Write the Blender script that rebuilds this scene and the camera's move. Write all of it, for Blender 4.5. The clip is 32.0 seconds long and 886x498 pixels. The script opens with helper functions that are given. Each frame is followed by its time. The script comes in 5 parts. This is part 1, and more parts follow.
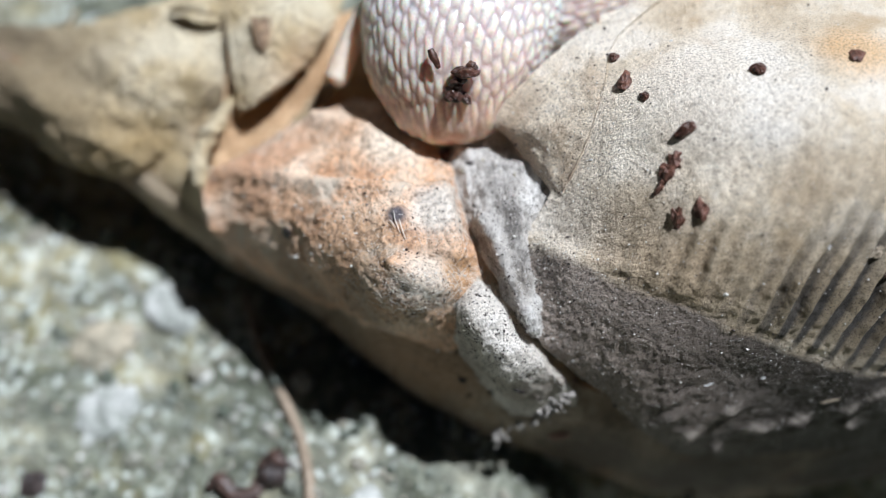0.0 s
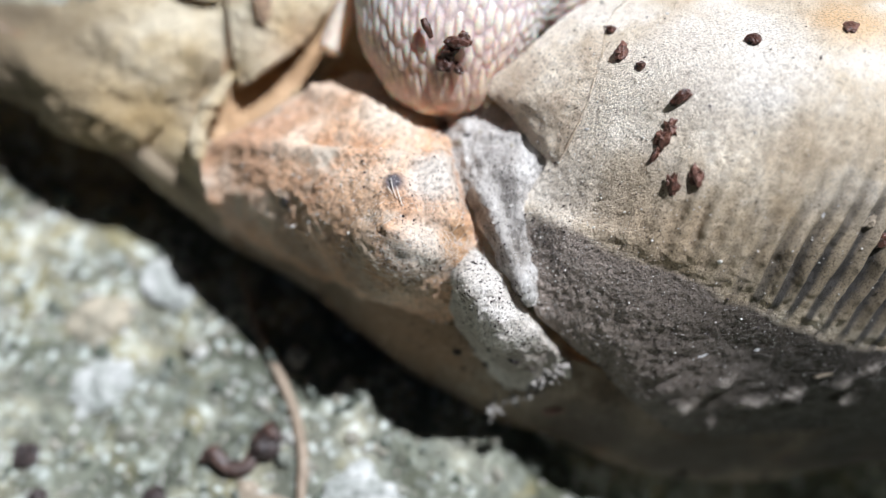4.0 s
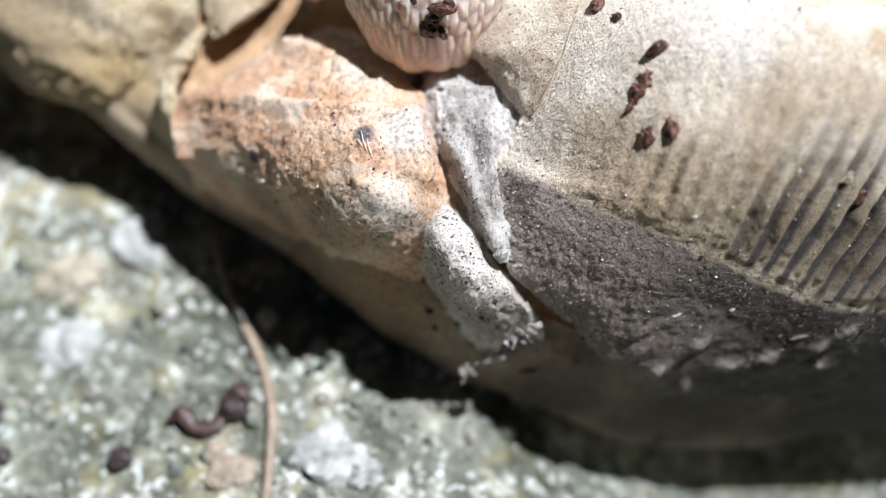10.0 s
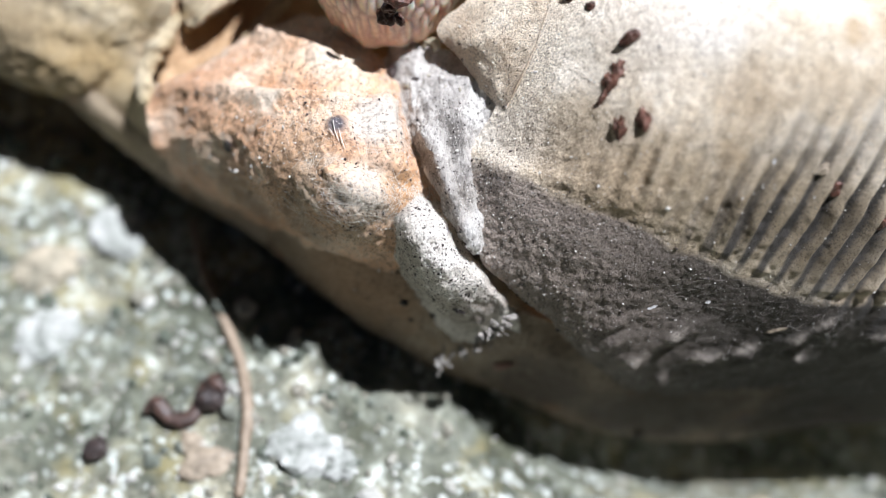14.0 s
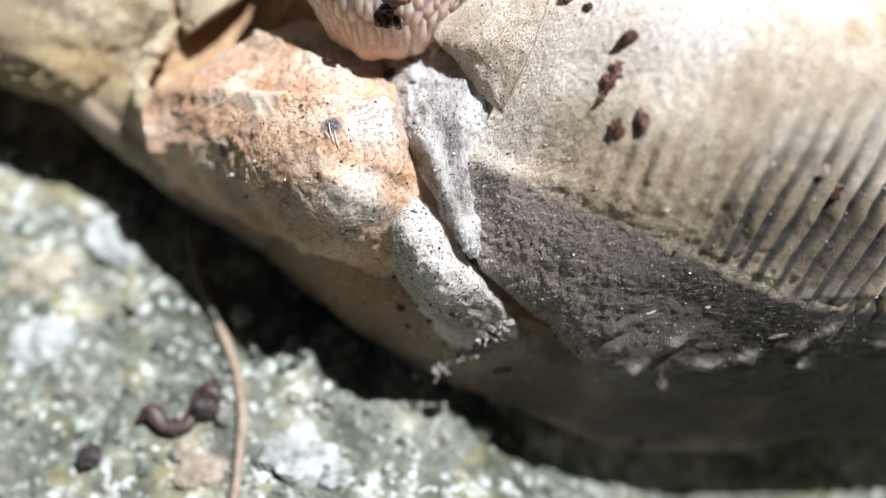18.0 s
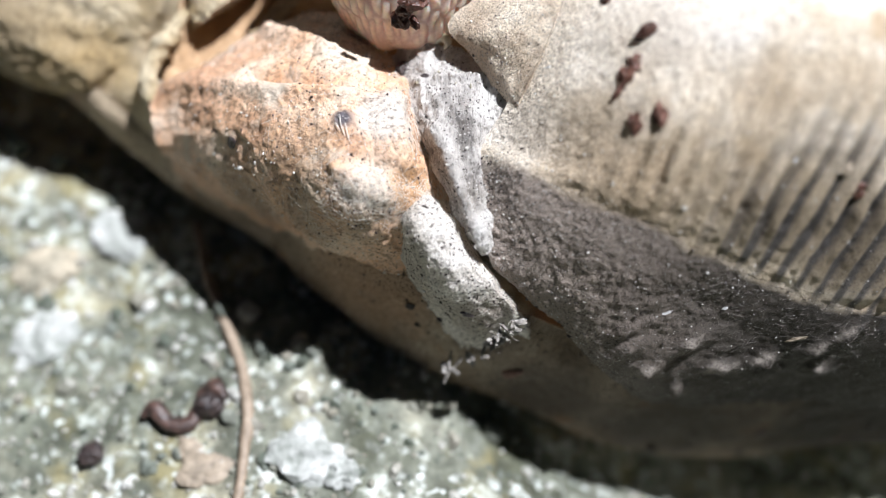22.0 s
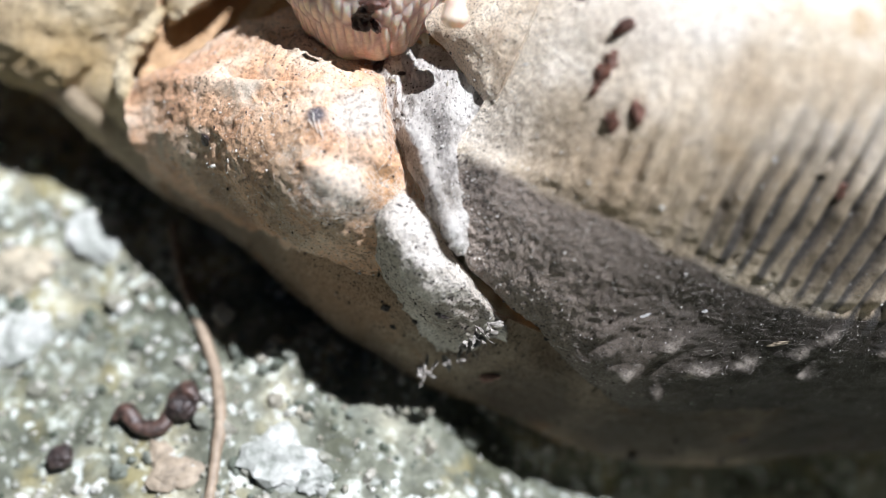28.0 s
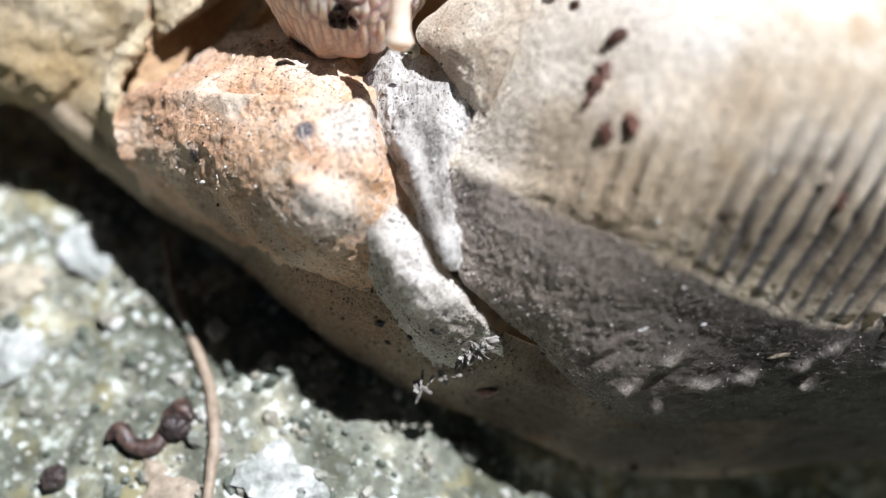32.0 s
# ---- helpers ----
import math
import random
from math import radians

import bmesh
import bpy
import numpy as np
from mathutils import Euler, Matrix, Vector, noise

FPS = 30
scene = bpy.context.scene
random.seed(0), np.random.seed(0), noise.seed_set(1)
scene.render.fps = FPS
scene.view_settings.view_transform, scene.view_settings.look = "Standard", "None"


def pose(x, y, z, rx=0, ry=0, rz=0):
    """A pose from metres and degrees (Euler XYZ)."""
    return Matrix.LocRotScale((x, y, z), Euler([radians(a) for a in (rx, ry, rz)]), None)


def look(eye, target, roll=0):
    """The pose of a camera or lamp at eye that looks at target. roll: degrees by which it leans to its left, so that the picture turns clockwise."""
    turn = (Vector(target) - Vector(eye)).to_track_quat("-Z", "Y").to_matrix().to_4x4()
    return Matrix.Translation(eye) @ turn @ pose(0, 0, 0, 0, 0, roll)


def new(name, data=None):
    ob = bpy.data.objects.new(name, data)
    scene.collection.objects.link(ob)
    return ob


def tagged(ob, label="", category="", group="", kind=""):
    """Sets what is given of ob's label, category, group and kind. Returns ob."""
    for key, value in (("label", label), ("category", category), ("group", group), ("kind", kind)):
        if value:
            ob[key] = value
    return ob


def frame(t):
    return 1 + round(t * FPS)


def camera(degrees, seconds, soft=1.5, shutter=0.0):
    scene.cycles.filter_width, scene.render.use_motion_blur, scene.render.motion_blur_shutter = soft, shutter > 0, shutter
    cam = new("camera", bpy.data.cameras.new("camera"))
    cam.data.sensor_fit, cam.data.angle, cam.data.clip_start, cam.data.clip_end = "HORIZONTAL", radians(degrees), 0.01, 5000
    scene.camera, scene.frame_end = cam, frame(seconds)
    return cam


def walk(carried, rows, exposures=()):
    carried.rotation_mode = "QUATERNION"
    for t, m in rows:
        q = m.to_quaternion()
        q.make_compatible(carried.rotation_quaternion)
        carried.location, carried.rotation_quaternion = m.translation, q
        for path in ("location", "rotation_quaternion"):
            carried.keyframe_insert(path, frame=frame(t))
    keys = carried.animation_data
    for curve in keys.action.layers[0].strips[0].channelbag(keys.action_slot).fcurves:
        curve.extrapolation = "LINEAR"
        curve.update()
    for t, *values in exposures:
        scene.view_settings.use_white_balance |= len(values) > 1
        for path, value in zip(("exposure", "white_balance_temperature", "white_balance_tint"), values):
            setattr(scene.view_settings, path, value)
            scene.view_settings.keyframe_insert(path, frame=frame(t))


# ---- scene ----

# camera: a hand-held close-up, about three centimetres from the leaf
cam = camera(45.24, 32.0, soft=0.8)
cam.data.dof.use_dof = True
cam.data.dof.focus_distance = 0.0282
cam.data.dof.aperture_fstop = 29.0
walk(cam, [
    (0, pose(0.00002, -0.01164, 0.03324, 24.601, 0.495, -0.545)),
    (0.5, pose(-0.00016, -0.01189, 0.03342, 25.595, -0.105, -0.517)),
    (1, pose(0.00009, -0.01143, 0.03357, 25.250, 0.471, -0.481)),
    (1.5, pose(0.00034, -0.01099, 0.03352, 25.246, 0.620, -0.723)),
    (2, pose(0.00034, -0.01094, 0.03346, 25.377, 0.847, -0.702)),
    (2.5, pose(0.00020, -0.01116, 0.03338, 25.362, 0.578, -0.637)),
    (3, pose(0.00011, -0.01174, 0.03314, 25.273, 0.512, -0.573)),
    (3.5, pose(-0.00014, -0.01248, 0.03303, 26.257, -0.153, -0.216)),
    (4, pose(0.00000, -0.01315, 0.03270, 26.000, -0.000, -0.000)),
    (4.5, pose(0.00013, -0.01308, 0.03251, 25.338, -0.273, -0.062)),
    (6.5, pose(0.00019, -0.01360, 0.03226, 25.582, -0.429, 0.010)),
    (7, pose(-0.00013, -0.01421, 0.03211, 26.411, -1.101, -0.024)),
    (7.5, pose(0.00004, -0.01402, 0.03208, 26.390, -1.133, 0.013)),
    (8, pose(0.00048, -0.01361, 0.03192, 25.359, -0.444, 0.103)),
    (8.5, pose(0.00064, -0.01344, 0.03210, 25.144, -0.266, -0.033)),
    (9, pose(0.00064, -0.01316, 0.03212, 25.237, -0.274, -0.063)),
    (9.5, pose(0.00080, -0.01313, 0.03198, 25.255, -0.341, 0.086)),
    (10, pose(0.00057, -0.01375, 0.03182, 25.405, -0.650, 0.325)),
    (10.5, pose(0.00050, -0.01415, 0.03174, 26.022, -1.250, 0.256)),
    (11, pose(0.00078, -0.01403, 0.03177, 25.400, -0.959, 0.406)),
    (11.5, pose(0.00131, -0.01372, 0.03183, 24.848, -0.777, 0.175)),
    (12, pose(0.00130, -0.01375, 0.03167, 24.327, -0.590, 0.230)),
    (12.5, pose(0.00113, -0.01329, 0.03182, 24.882, -0.336, 0.292)),
    (13, pose(0.00128, -0.01331, 0.03180, 24.829, -0.444, 0.189)),
    (13.5, pose(0.00146, -0.01348, 0.03171, 24.798, -0.461, 0.588)),
    (15.5, pose(0.00176, -0.01394, 0.03120, 25.477, 0.093, 0.846)),
    (16, pose(0.00212, -0.01409, 0.03106, 25.419, -0.163, 0.496)),
    (16.5, pose(0.00192, -0.01401, 0.03109, 26.081, -0.177, 0.706)),
    (17, pose(0.00139, -0.01446, 0.03109, 26.989, -0.582, 0.946)),
    (17.5, pose(0.00152, -0.01427, 0.03113, 26.908, -0.611, 0.809)),
    (18, pose(0.00175, -0.01394, 0.03113, 26.092, -0.134, 0.864)),
    (18.5, pose(0.00175, -0.01374, 0.03122, 25.928, -0.139, 0.730)),
    (19, pose(0.00174, -0.01372, 0.03087, 25.770, 0.172, 0.686)),
    (19.5, pose(0.00149, -0.01306, 0.03086, 26.960, 0.336, 0.916)),
    (20, pose(0.00130, -0.01384, 0.03086, 27.831, -0.440, 1.048)),
    (20.5, pose(0.00145, -0.01433, 0.03055, 27.260, -0.742, 1.163)),
    (21, pose(0.00164, -0.01429, 0.03041, 27.174, -0.613, 1.430)),
    (21.5, pose(0.00158, -0.01403, 0.03032, 26.504, -0.197, 1.580)),
    (22, pose(0.00169, -0.01391, 0.03044, 26.465, -0.002, 1.682)),
    (22.5, pose(0.00207, -0.01406, 0.03009, 26.227, -0.258, 1.522)),
    (23, pose(0.00216, -0.01338, 0.03037, 26.864, -0.161, 1.131)),
    (23.5, pose(0.00173, -0.01392, 0.03023, 27.607, -0.615, 1.305)),
    (24, pose(0.00169, -0.01422, 0.03007, 27.851, -0.748, 1.330)),
    (24.5, pose(0.00192, -0.01419, 0.02999, 27.432, -0.814, 1.390)),
    (25, pose(0.00223, -0.01408, 0.02993, 27.135, -0.612, 1.504)),
    (25.5, pose(0.00232, -0.01367, 0.02995, 26.901, -0.295, 1.547)),
    (27.5, pose(0.00244, -0.01394, 0.02984, 27.011, -0.135, 2.010)),
    (28, pose(0.00232, -0.01403, 0.02980, 27.321, -0.244, 2.026)),
    (28.5, pose(0.00228, -0.01382, 0.02974, 27.003, -0.058, 2.208)),
    (29, pose(0.00248, -0.01368, 0.02971, 26.505, 0.124, 2.225)),
    (29.5, pose(0.00230, -0.01397, 0.02941, 25.994, 0.309, 2.266)),
    (30, pose(0.00229, -0.01327, 0.02964, 26.769, 0.446, 2.091)),
    (30.5, pose(0.00241, -0.01307, 0.02970, 27.210, 0.513, 1.623)),
    (31, pose(0.00255, -0.01336, 0.02966, 27.212, 0.343, 1.640)),
    (31.5, pose(0.00256, -0.01314, 0.02963, 27.360, 0.289, 1.570)),
    (32, pose(0.00266, -0.01334, 0.02962, 27.036, 0.472, 1.504)),
], exposures=[(0, 0.14, 6000, 6), (2, 0.16, 6000, 6), (4, 0.32, 6080, 8), (9, 0.48, 6130, 9), (13, 0.56, 6130, 9), (20, 0.60, 6190, 9), (25, 0.62, 6190, 9), (32, 0.62, 6190, 9)])

# ---- light: clear sky, one high sun ----
SUN = Vector((0.380, 0.206, 0.901)).normalized()
world = bpy.data.worlds.new("sky")
scene.world = world
world.use_nodes = True
wn = world.node_tree.nodes
sky = wn.new("ShaderNodeTexSky")
sky.sky_type, sky.sun_disc = "NISHITA", False
sky.sun_elevation = math.asin(SUN.z)
sky.sun_rotation = math.atan2(SUN.x, SUN.y)
world.node_tree.links.new(sky.outputs[0], wn["Background"].inputs[0])
wn["Background"].inputs[1].default_value = 0.003
sun = new("sun", bpy.data.lights.new("sun", "SUN"))
sun.data.energy, sun.data.angle, sun.data.color = 5.0, radians(0.9), (1.0, 0.985, 1.03)
sun.matrix_world = look(SUN * 0.5, (0, 0, 0))


# ---- the leaf's own axes: right, up its face, out of its face; millimetres ----
TILT = radians(64.0)
ACROSS, UP, OUT = Vector((1, 0, 0)), Vector((0, math.sin(TILT), math.cos(TILT))), Vector((0, -math.cos(TILT), math.sin(TILT)))
HEART = np.array((0, 0, 0.00574))
AXES = np.array((ACROSS, UP, OUT))


def place(p):
    """Leaf millimetres to world metres (one point or an array of them)."""
    return HEART + (np.asarray(p, float) * 0.001) @ AXES


# ---- materials ----
def nodes_of(name):
    m = bpy.data.materials.new(name)
    m.use_nodes = True
    t = m.node_tree
    return m, t, t.nodes["Principled BSDF"]


def node(t, kind, **values):
    n = t.nodes.new(kind)
    for key, value in values.items():
        n.inputs[key].default_value = value
    return n


def ramp(t, source, stops):
    n = t.nodes.new("ShaderNodeValToRGB")
    e = n.color_ramp.elements
    while len(e) < len(stops):
        e.new(0.5)
    for el, (pos, col) in zip(e, stops):
        el.position = pos
        el.color = (*col, 1) if len(col) == 3 else col
    t.links.new(source, n.inputs[0])
    return n.outputs[0]


def mix(t, fac, a, b, how="MIX"):
    n = t.nodes.new("ShaderNodeMix")
    n.data_type, n.blend_type = "RGBA", how
    if isinstance(fac, float):
        n.inputs[0].default_value = fac
    else:
        t.links.new(fac, n.inputs[0])
    for i, v in ((6, a), (7, b)):
        if isinstance(v, tuple):
            n.inputs[i].default_value = (*v, 1)
        else:
            t.links.new(v, n.inputs[i])
    return n.outputs[2]


def leafy(name, dark, mid, light, stain=None, stain_amount=0.0, specks=0.5, rough=0.55, relief=0.000022, fine=16000, stretch=(1, 1, 1), sheen=0.35, zones=(), dirt_shade=False, grainy=0.75):
    """Dry plant tissue: mottled at two scales, peppered with black specks, with a glinting fine grain."""
    m, t, b = nodes_of(name)
    tc = t.nodes.new("ShaderNodeTexCoord")
    mp = t.nodes.new("ShaderNodeMapping")
    mp.inputs["Scale"].default_value = stretch
    t.links.new(tc.outputs["Object"], mp.inputs[0])
    at = mp.outputs[0]
    big = node(t, "ShaderNodeTexNoise", Scale=420.0, Detail=5.0, Roughness=0.62)
    small = node(t, "ShaderNodeTexNoise", Scale=float(fine), Detail=6.0, Roughness=0.7)
    for n in (big, small):
        t.links.new(at, n.inputs["Vector"])
    col = ramp(t, big.outputs[0], [(0.38, dark), (0.5, mid), (0.62, light)])
    grain = ramp(t, small.outputs[0], [(0.37, (0.36, 0.33, 0.31)), (0.48, (0.92, 0.92, 0.92)), (0.60, (1.35, 1.35, 1.35))])
    col = mix(t, grainy, col, grain, "MULTIPLY")
    if stain:
        patch = node(t, "ShaderNodeTexNoise", Scale=650.0, Detail=4.0, Roughness=0.6)
        t.links.new(tc.outputs["Object"], patch.inputs["Vector"])
        col = mix(t, ramp(t, patch.outputs[0], [(0.62 - 0.3 * stain_amount, (0, 0, 0)), (0.75 - 0.2 * stain_amount, (1, 1, 1))]), col, stain)
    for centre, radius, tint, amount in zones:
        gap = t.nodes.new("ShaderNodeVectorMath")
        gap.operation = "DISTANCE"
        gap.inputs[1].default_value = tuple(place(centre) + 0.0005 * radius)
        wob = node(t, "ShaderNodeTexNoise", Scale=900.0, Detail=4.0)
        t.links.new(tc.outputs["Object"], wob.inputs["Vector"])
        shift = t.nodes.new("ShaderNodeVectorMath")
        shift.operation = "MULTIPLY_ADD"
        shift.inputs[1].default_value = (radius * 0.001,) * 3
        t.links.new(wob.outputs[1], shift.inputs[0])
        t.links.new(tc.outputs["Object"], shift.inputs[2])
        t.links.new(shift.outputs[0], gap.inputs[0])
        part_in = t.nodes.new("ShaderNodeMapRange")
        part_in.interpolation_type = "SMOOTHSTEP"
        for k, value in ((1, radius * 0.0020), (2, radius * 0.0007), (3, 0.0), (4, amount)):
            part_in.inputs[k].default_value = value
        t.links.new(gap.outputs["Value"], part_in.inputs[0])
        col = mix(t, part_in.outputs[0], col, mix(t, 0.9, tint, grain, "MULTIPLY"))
    if dirt_shade:
        soot_shade, shade_fall, lump_light = (t.nodes.new("ShaderNodeAttribute") for _ in range(3))
        soot_shade.attribute_name, shade_fall.attribute_name, lump_light.attribute_name = "soot_shade", "shade_fall", "lump_light"
        # Weathered black, deepened along the ramp to stand in for shade.
        black = ramp(t, shade_fall.outputs["Fac"], [(0.0, (0.36, 0.30, 0.255)), (0.3, (0.27, 0.225, 0.19)), (0.5, (0.165, 0.138, 0.118)), (0.75, (0.07, 0.059, 0.051)), (1.0, (0.022, 0.019, 0.017))])
        col = mix(t, soot_shade.outputs["Fac"], col, mix(t, 0.85, black, grain, "MULTIPLY"))
        # Paler lump tops stand in for the sun catching them.
        col = mix(t, lump_light.outputs["Fac"], col, mix(t, 0.85, (0.33, 0.295, 0.255), grain, "MULTIPLY"))
        # Rib grooves: dirt, darkened further for the shade there.
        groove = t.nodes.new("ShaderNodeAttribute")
        groove.attribute_name = "dirt_shade"
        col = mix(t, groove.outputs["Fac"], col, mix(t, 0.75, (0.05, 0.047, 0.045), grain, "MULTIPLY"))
    if specks:
        v = node(t, "ShaderNodeTexVoronoi", Scale=6500.0, Randomness=1.0)
        where = node(t, "ShaderNodeTexNoise", Scale=900.0, Detail=3.0)
        warp = node(t, "ShaderNodeTexNoise", Scale=9000.0, Detail=2.0)
        add = t.nodes.new("ShaderNodeVectorMath")
        add.operation = "MULTIPLY_ADD"
        add.inputs[1].default_value = (0.00016, 0.00016, 0.00016)
        t.links.new(tc.outputs["Object"], where.inputs["Vector"])
        t.links.new(tc.outputs["Object"], warp.inputs["Vector"])
        t.links.new(warp.outputs[1], add.inputs[0])
        t.links.new(tc.outputs["Object"], add.inputs[2])
        t.links.new(add.outputs[0], v.inputs["Vector"])
        size = t.nodes.new("ShaderNodeMath")
        size.operation = "MULTIPLY"
        size.inputs[1].default_value = 0.5 * specks
        t.links.new(where.outputs[0], size.inputs[0])
        less = t.nodes.new("ShaderNodeMath")
        less.operation = "LESS_THAN"
        t.links.new(v.outputs["Distance"], less.inputs[0])
        t.links.new(size.outputs[0], less.inputs[1])
        col = mix(t, less.outputs[0], col, (0.035, 0.028, 0.024))
    t.links.new(col, b.inputs["Base Color"])
    b.inputs["Specular IOR Level"].default_value = sheen
    t.links.new(ramp(t, small.outputs[0], [(0.42, (rough + 0.25,) * 3), (0.58, (rough - 0.25,) * 3)]), b.inputs["Roughness"])
    bump = node(t, "ShaderNodeBump", Strength=1.0, Distance=1.7 * relief)
    t.links.new(small.outputs[0], bump.inputs["Height"])
    t.links.new(bump.outputs[0], b.inputs["Normal"])
    return m


def plain(name, a, b_, rough=0.6, scale=3000.0, relief=0.00002, spec=0.5, sss=0.0):
    m, t, b = nodes_of(name)
    tc = t.nodes.new("ShaderNodeTexCoord")
    n = node(t, "ShaderNodeTexNoise", Scale=scale, Detail=5.0, Roughness=0.65)
    t.links.new(tc.outputs["Object"], n.inputs["Vector"])
    t.links.new(ramp(t, n.outputs[0], [(0.35, a), (0.65, b_)]), b.inputs["Base Color"])
    b.inputs["Roughness"].default_value = rough
    b.inputs["Specular IOR Level"].default_value = spec
    if sss:
        b.inputs["Subsurface Weight"].default_value = sss
        b.inputs["Subsurface Radius"].default_value = (1.0, 0.7, 0.55)
        b.inputs["Subsurface Scale"].default_value = 0.0007
    bump = node(t, "ShaderNodeBump", Strength=1.0, Distance=relief)
    t.links.new(n.outputs[0], bump.inputs["Height"])
    t.links.new(bump.outputs[0], b.inputs["Normal"])
    return m


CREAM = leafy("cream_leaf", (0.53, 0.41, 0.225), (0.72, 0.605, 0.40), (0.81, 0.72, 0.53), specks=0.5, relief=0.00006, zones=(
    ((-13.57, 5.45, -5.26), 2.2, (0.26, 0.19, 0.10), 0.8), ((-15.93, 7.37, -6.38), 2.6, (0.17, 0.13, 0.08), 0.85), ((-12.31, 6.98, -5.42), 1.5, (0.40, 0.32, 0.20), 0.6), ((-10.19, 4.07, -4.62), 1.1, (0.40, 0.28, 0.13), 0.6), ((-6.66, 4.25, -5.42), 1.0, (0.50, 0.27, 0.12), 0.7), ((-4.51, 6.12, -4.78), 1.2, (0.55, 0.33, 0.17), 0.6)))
# Zones at the lower right darken the brown tissue with painted shade.
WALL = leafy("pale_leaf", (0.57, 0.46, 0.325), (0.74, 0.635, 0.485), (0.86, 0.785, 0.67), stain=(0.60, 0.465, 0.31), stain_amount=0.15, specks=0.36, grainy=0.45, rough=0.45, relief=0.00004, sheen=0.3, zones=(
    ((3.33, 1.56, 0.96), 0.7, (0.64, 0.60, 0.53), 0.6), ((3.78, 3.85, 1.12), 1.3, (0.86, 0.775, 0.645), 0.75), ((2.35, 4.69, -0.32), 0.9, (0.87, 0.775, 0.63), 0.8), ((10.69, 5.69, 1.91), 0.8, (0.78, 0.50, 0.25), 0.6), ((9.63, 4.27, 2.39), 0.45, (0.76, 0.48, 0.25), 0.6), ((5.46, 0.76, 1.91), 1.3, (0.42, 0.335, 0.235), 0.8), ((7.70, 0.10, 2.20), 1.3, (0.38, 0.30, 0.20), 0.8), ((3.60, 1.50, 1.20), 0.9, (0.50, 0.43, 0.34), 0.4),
    ((10.45, 0.17, 1.75), 1.5, (0.33, 0.26, 0.17), 0.8), ((9.25, -0.59, 1.75), 0.8, (0.22, 0.175, 0.115), 0.8), ((12.04, -0.92, 0.80), 1.3, (0.15, 0.12, 0.08), 0.85), ((5.94, 0.32, 1.75), 0.9, (0.42, 0.32, 0.21), 0.7), ((7.36, 4.76, 2.07), 1.6, (0.88, 0.83, 0.75), 0.6)), dirt_shade=True)
CORNER = leafy("brown_grey_leaf", (0.54, 0.435, 0.315), (0.74, 0.64, 0.50), (0.85, 0.775, 0.66), specks=0.55, rough=0.4, relief=0.00004, sheen=0.6)
RUST = leafy("rusty_leaf", (0.48, 0.27, 0.155), (0.71, 0.45, 0.28), (0.82, 0.63, 0.47), stain=(0.68, 0.58, 0.46), stain_amount=0.25, specks=0.45, rough=0.4, sheen=0.6, fine=7500, relief=0.000045, zones=(
    ((-0.30, 1.97, 0.64), 0.55, (0.70, 0.66, 0.59), 0.85), ((-1.36, 1.86, 0.96), 0.21, (0.085, 0.085, 0.105), 0.95), ((-3.75, 1.35, -1.5), 0.3, (0.20, 0.18, 0.17), 0.8), ((-0.60, 0.09, 0.96), 0.6, (0.68, 0.62, 0.53), 0.8), ((-1.55, 3.99, -1.12), 0.7, (0.72, 0.66, 0.54), 0.7),
    ((-2.27, 0.80, 0.32), 0.8, (0.46, 0.32, 0.20), 0.6), ((0.41, 0.17, 0.64), 0.45, (0.45, 0.26, 0.12), 0.8), ((-5.23, 3.29, -2.39), 1.0, (0.74, 0.45, 0.29), 0.6), ((-2.34, -0.64, -0.64), 0.75, (0.34, 0.235, 0.15), 0.75), ((-4.17, 0.02, -2.15), 0.8, (0.25, 0.18, 0.115), 0.75), ((-0.78, -0.81, 0.16), 0.45, (0.44, 0.33, 0.23), 0.7)))
GREY = leafy("grey_leaf", (0.22, 0.20, 0.18), (0.54, 0.51, 0.47), (0.78, 0.76, 0.72), specks=0.6, rough=0.32, relief=0.00006, sheen=1.0, stretch=(1.8, 0.7, 0.7), fine=8000, zones=(((0.47, 3.29, -1.75), 0.28, (0.06, 0.055, 0.048), 0.9), ((2.18, 0.02, 0.88), 0.3, (0.32, 0.29, 0.25), 0.7), ((1.56, 3.11, -0.64), 0.5, (0.66, 0.63, 0.59), 0.6), ((2.45, -1.10, 0.80), 0.3, (0.38, 0.355, 0.32), 0.8)))
WOOLLY = leafy("woolly_leaf", (0.50, 0.445, 0.38), (0.70, 0.65, 0.58), (0.81, 0.775, 0.72), specks=0.85, rough=0.5, relief=0.000035, sheen=0.4, zones=(((2.34, -3.67, -0.16), 0.8, (0.36, 0.31, 0.26), 0.8),))
# The dark zones at the right put that end's shade into the colour.
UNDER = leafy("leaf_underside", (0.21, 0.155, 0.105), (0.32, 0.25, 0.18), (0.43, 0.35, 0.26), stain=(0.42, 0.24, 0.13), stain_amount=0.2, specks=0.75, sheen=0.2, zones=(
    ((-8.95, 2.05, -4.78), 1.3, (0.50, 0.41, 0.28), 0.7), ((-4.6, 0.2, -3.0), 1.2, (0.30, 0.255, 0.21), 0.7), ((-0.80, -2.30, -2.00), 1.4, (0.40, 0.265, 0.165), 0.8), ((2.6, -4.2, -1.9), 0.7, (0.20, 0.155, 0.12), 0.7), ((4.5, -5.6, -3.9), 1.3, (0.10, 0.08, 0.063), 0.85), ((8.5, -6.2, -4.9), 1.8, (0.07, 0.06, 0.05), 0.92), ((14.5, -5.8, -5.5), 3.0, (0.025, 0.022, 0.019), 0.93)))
INNER = leafy("leaf_inside", (0.40, 0.25, 0.13), (0.56, 0.37, 0.21), (0.66, 0.48, 0.30), specks=0.3)


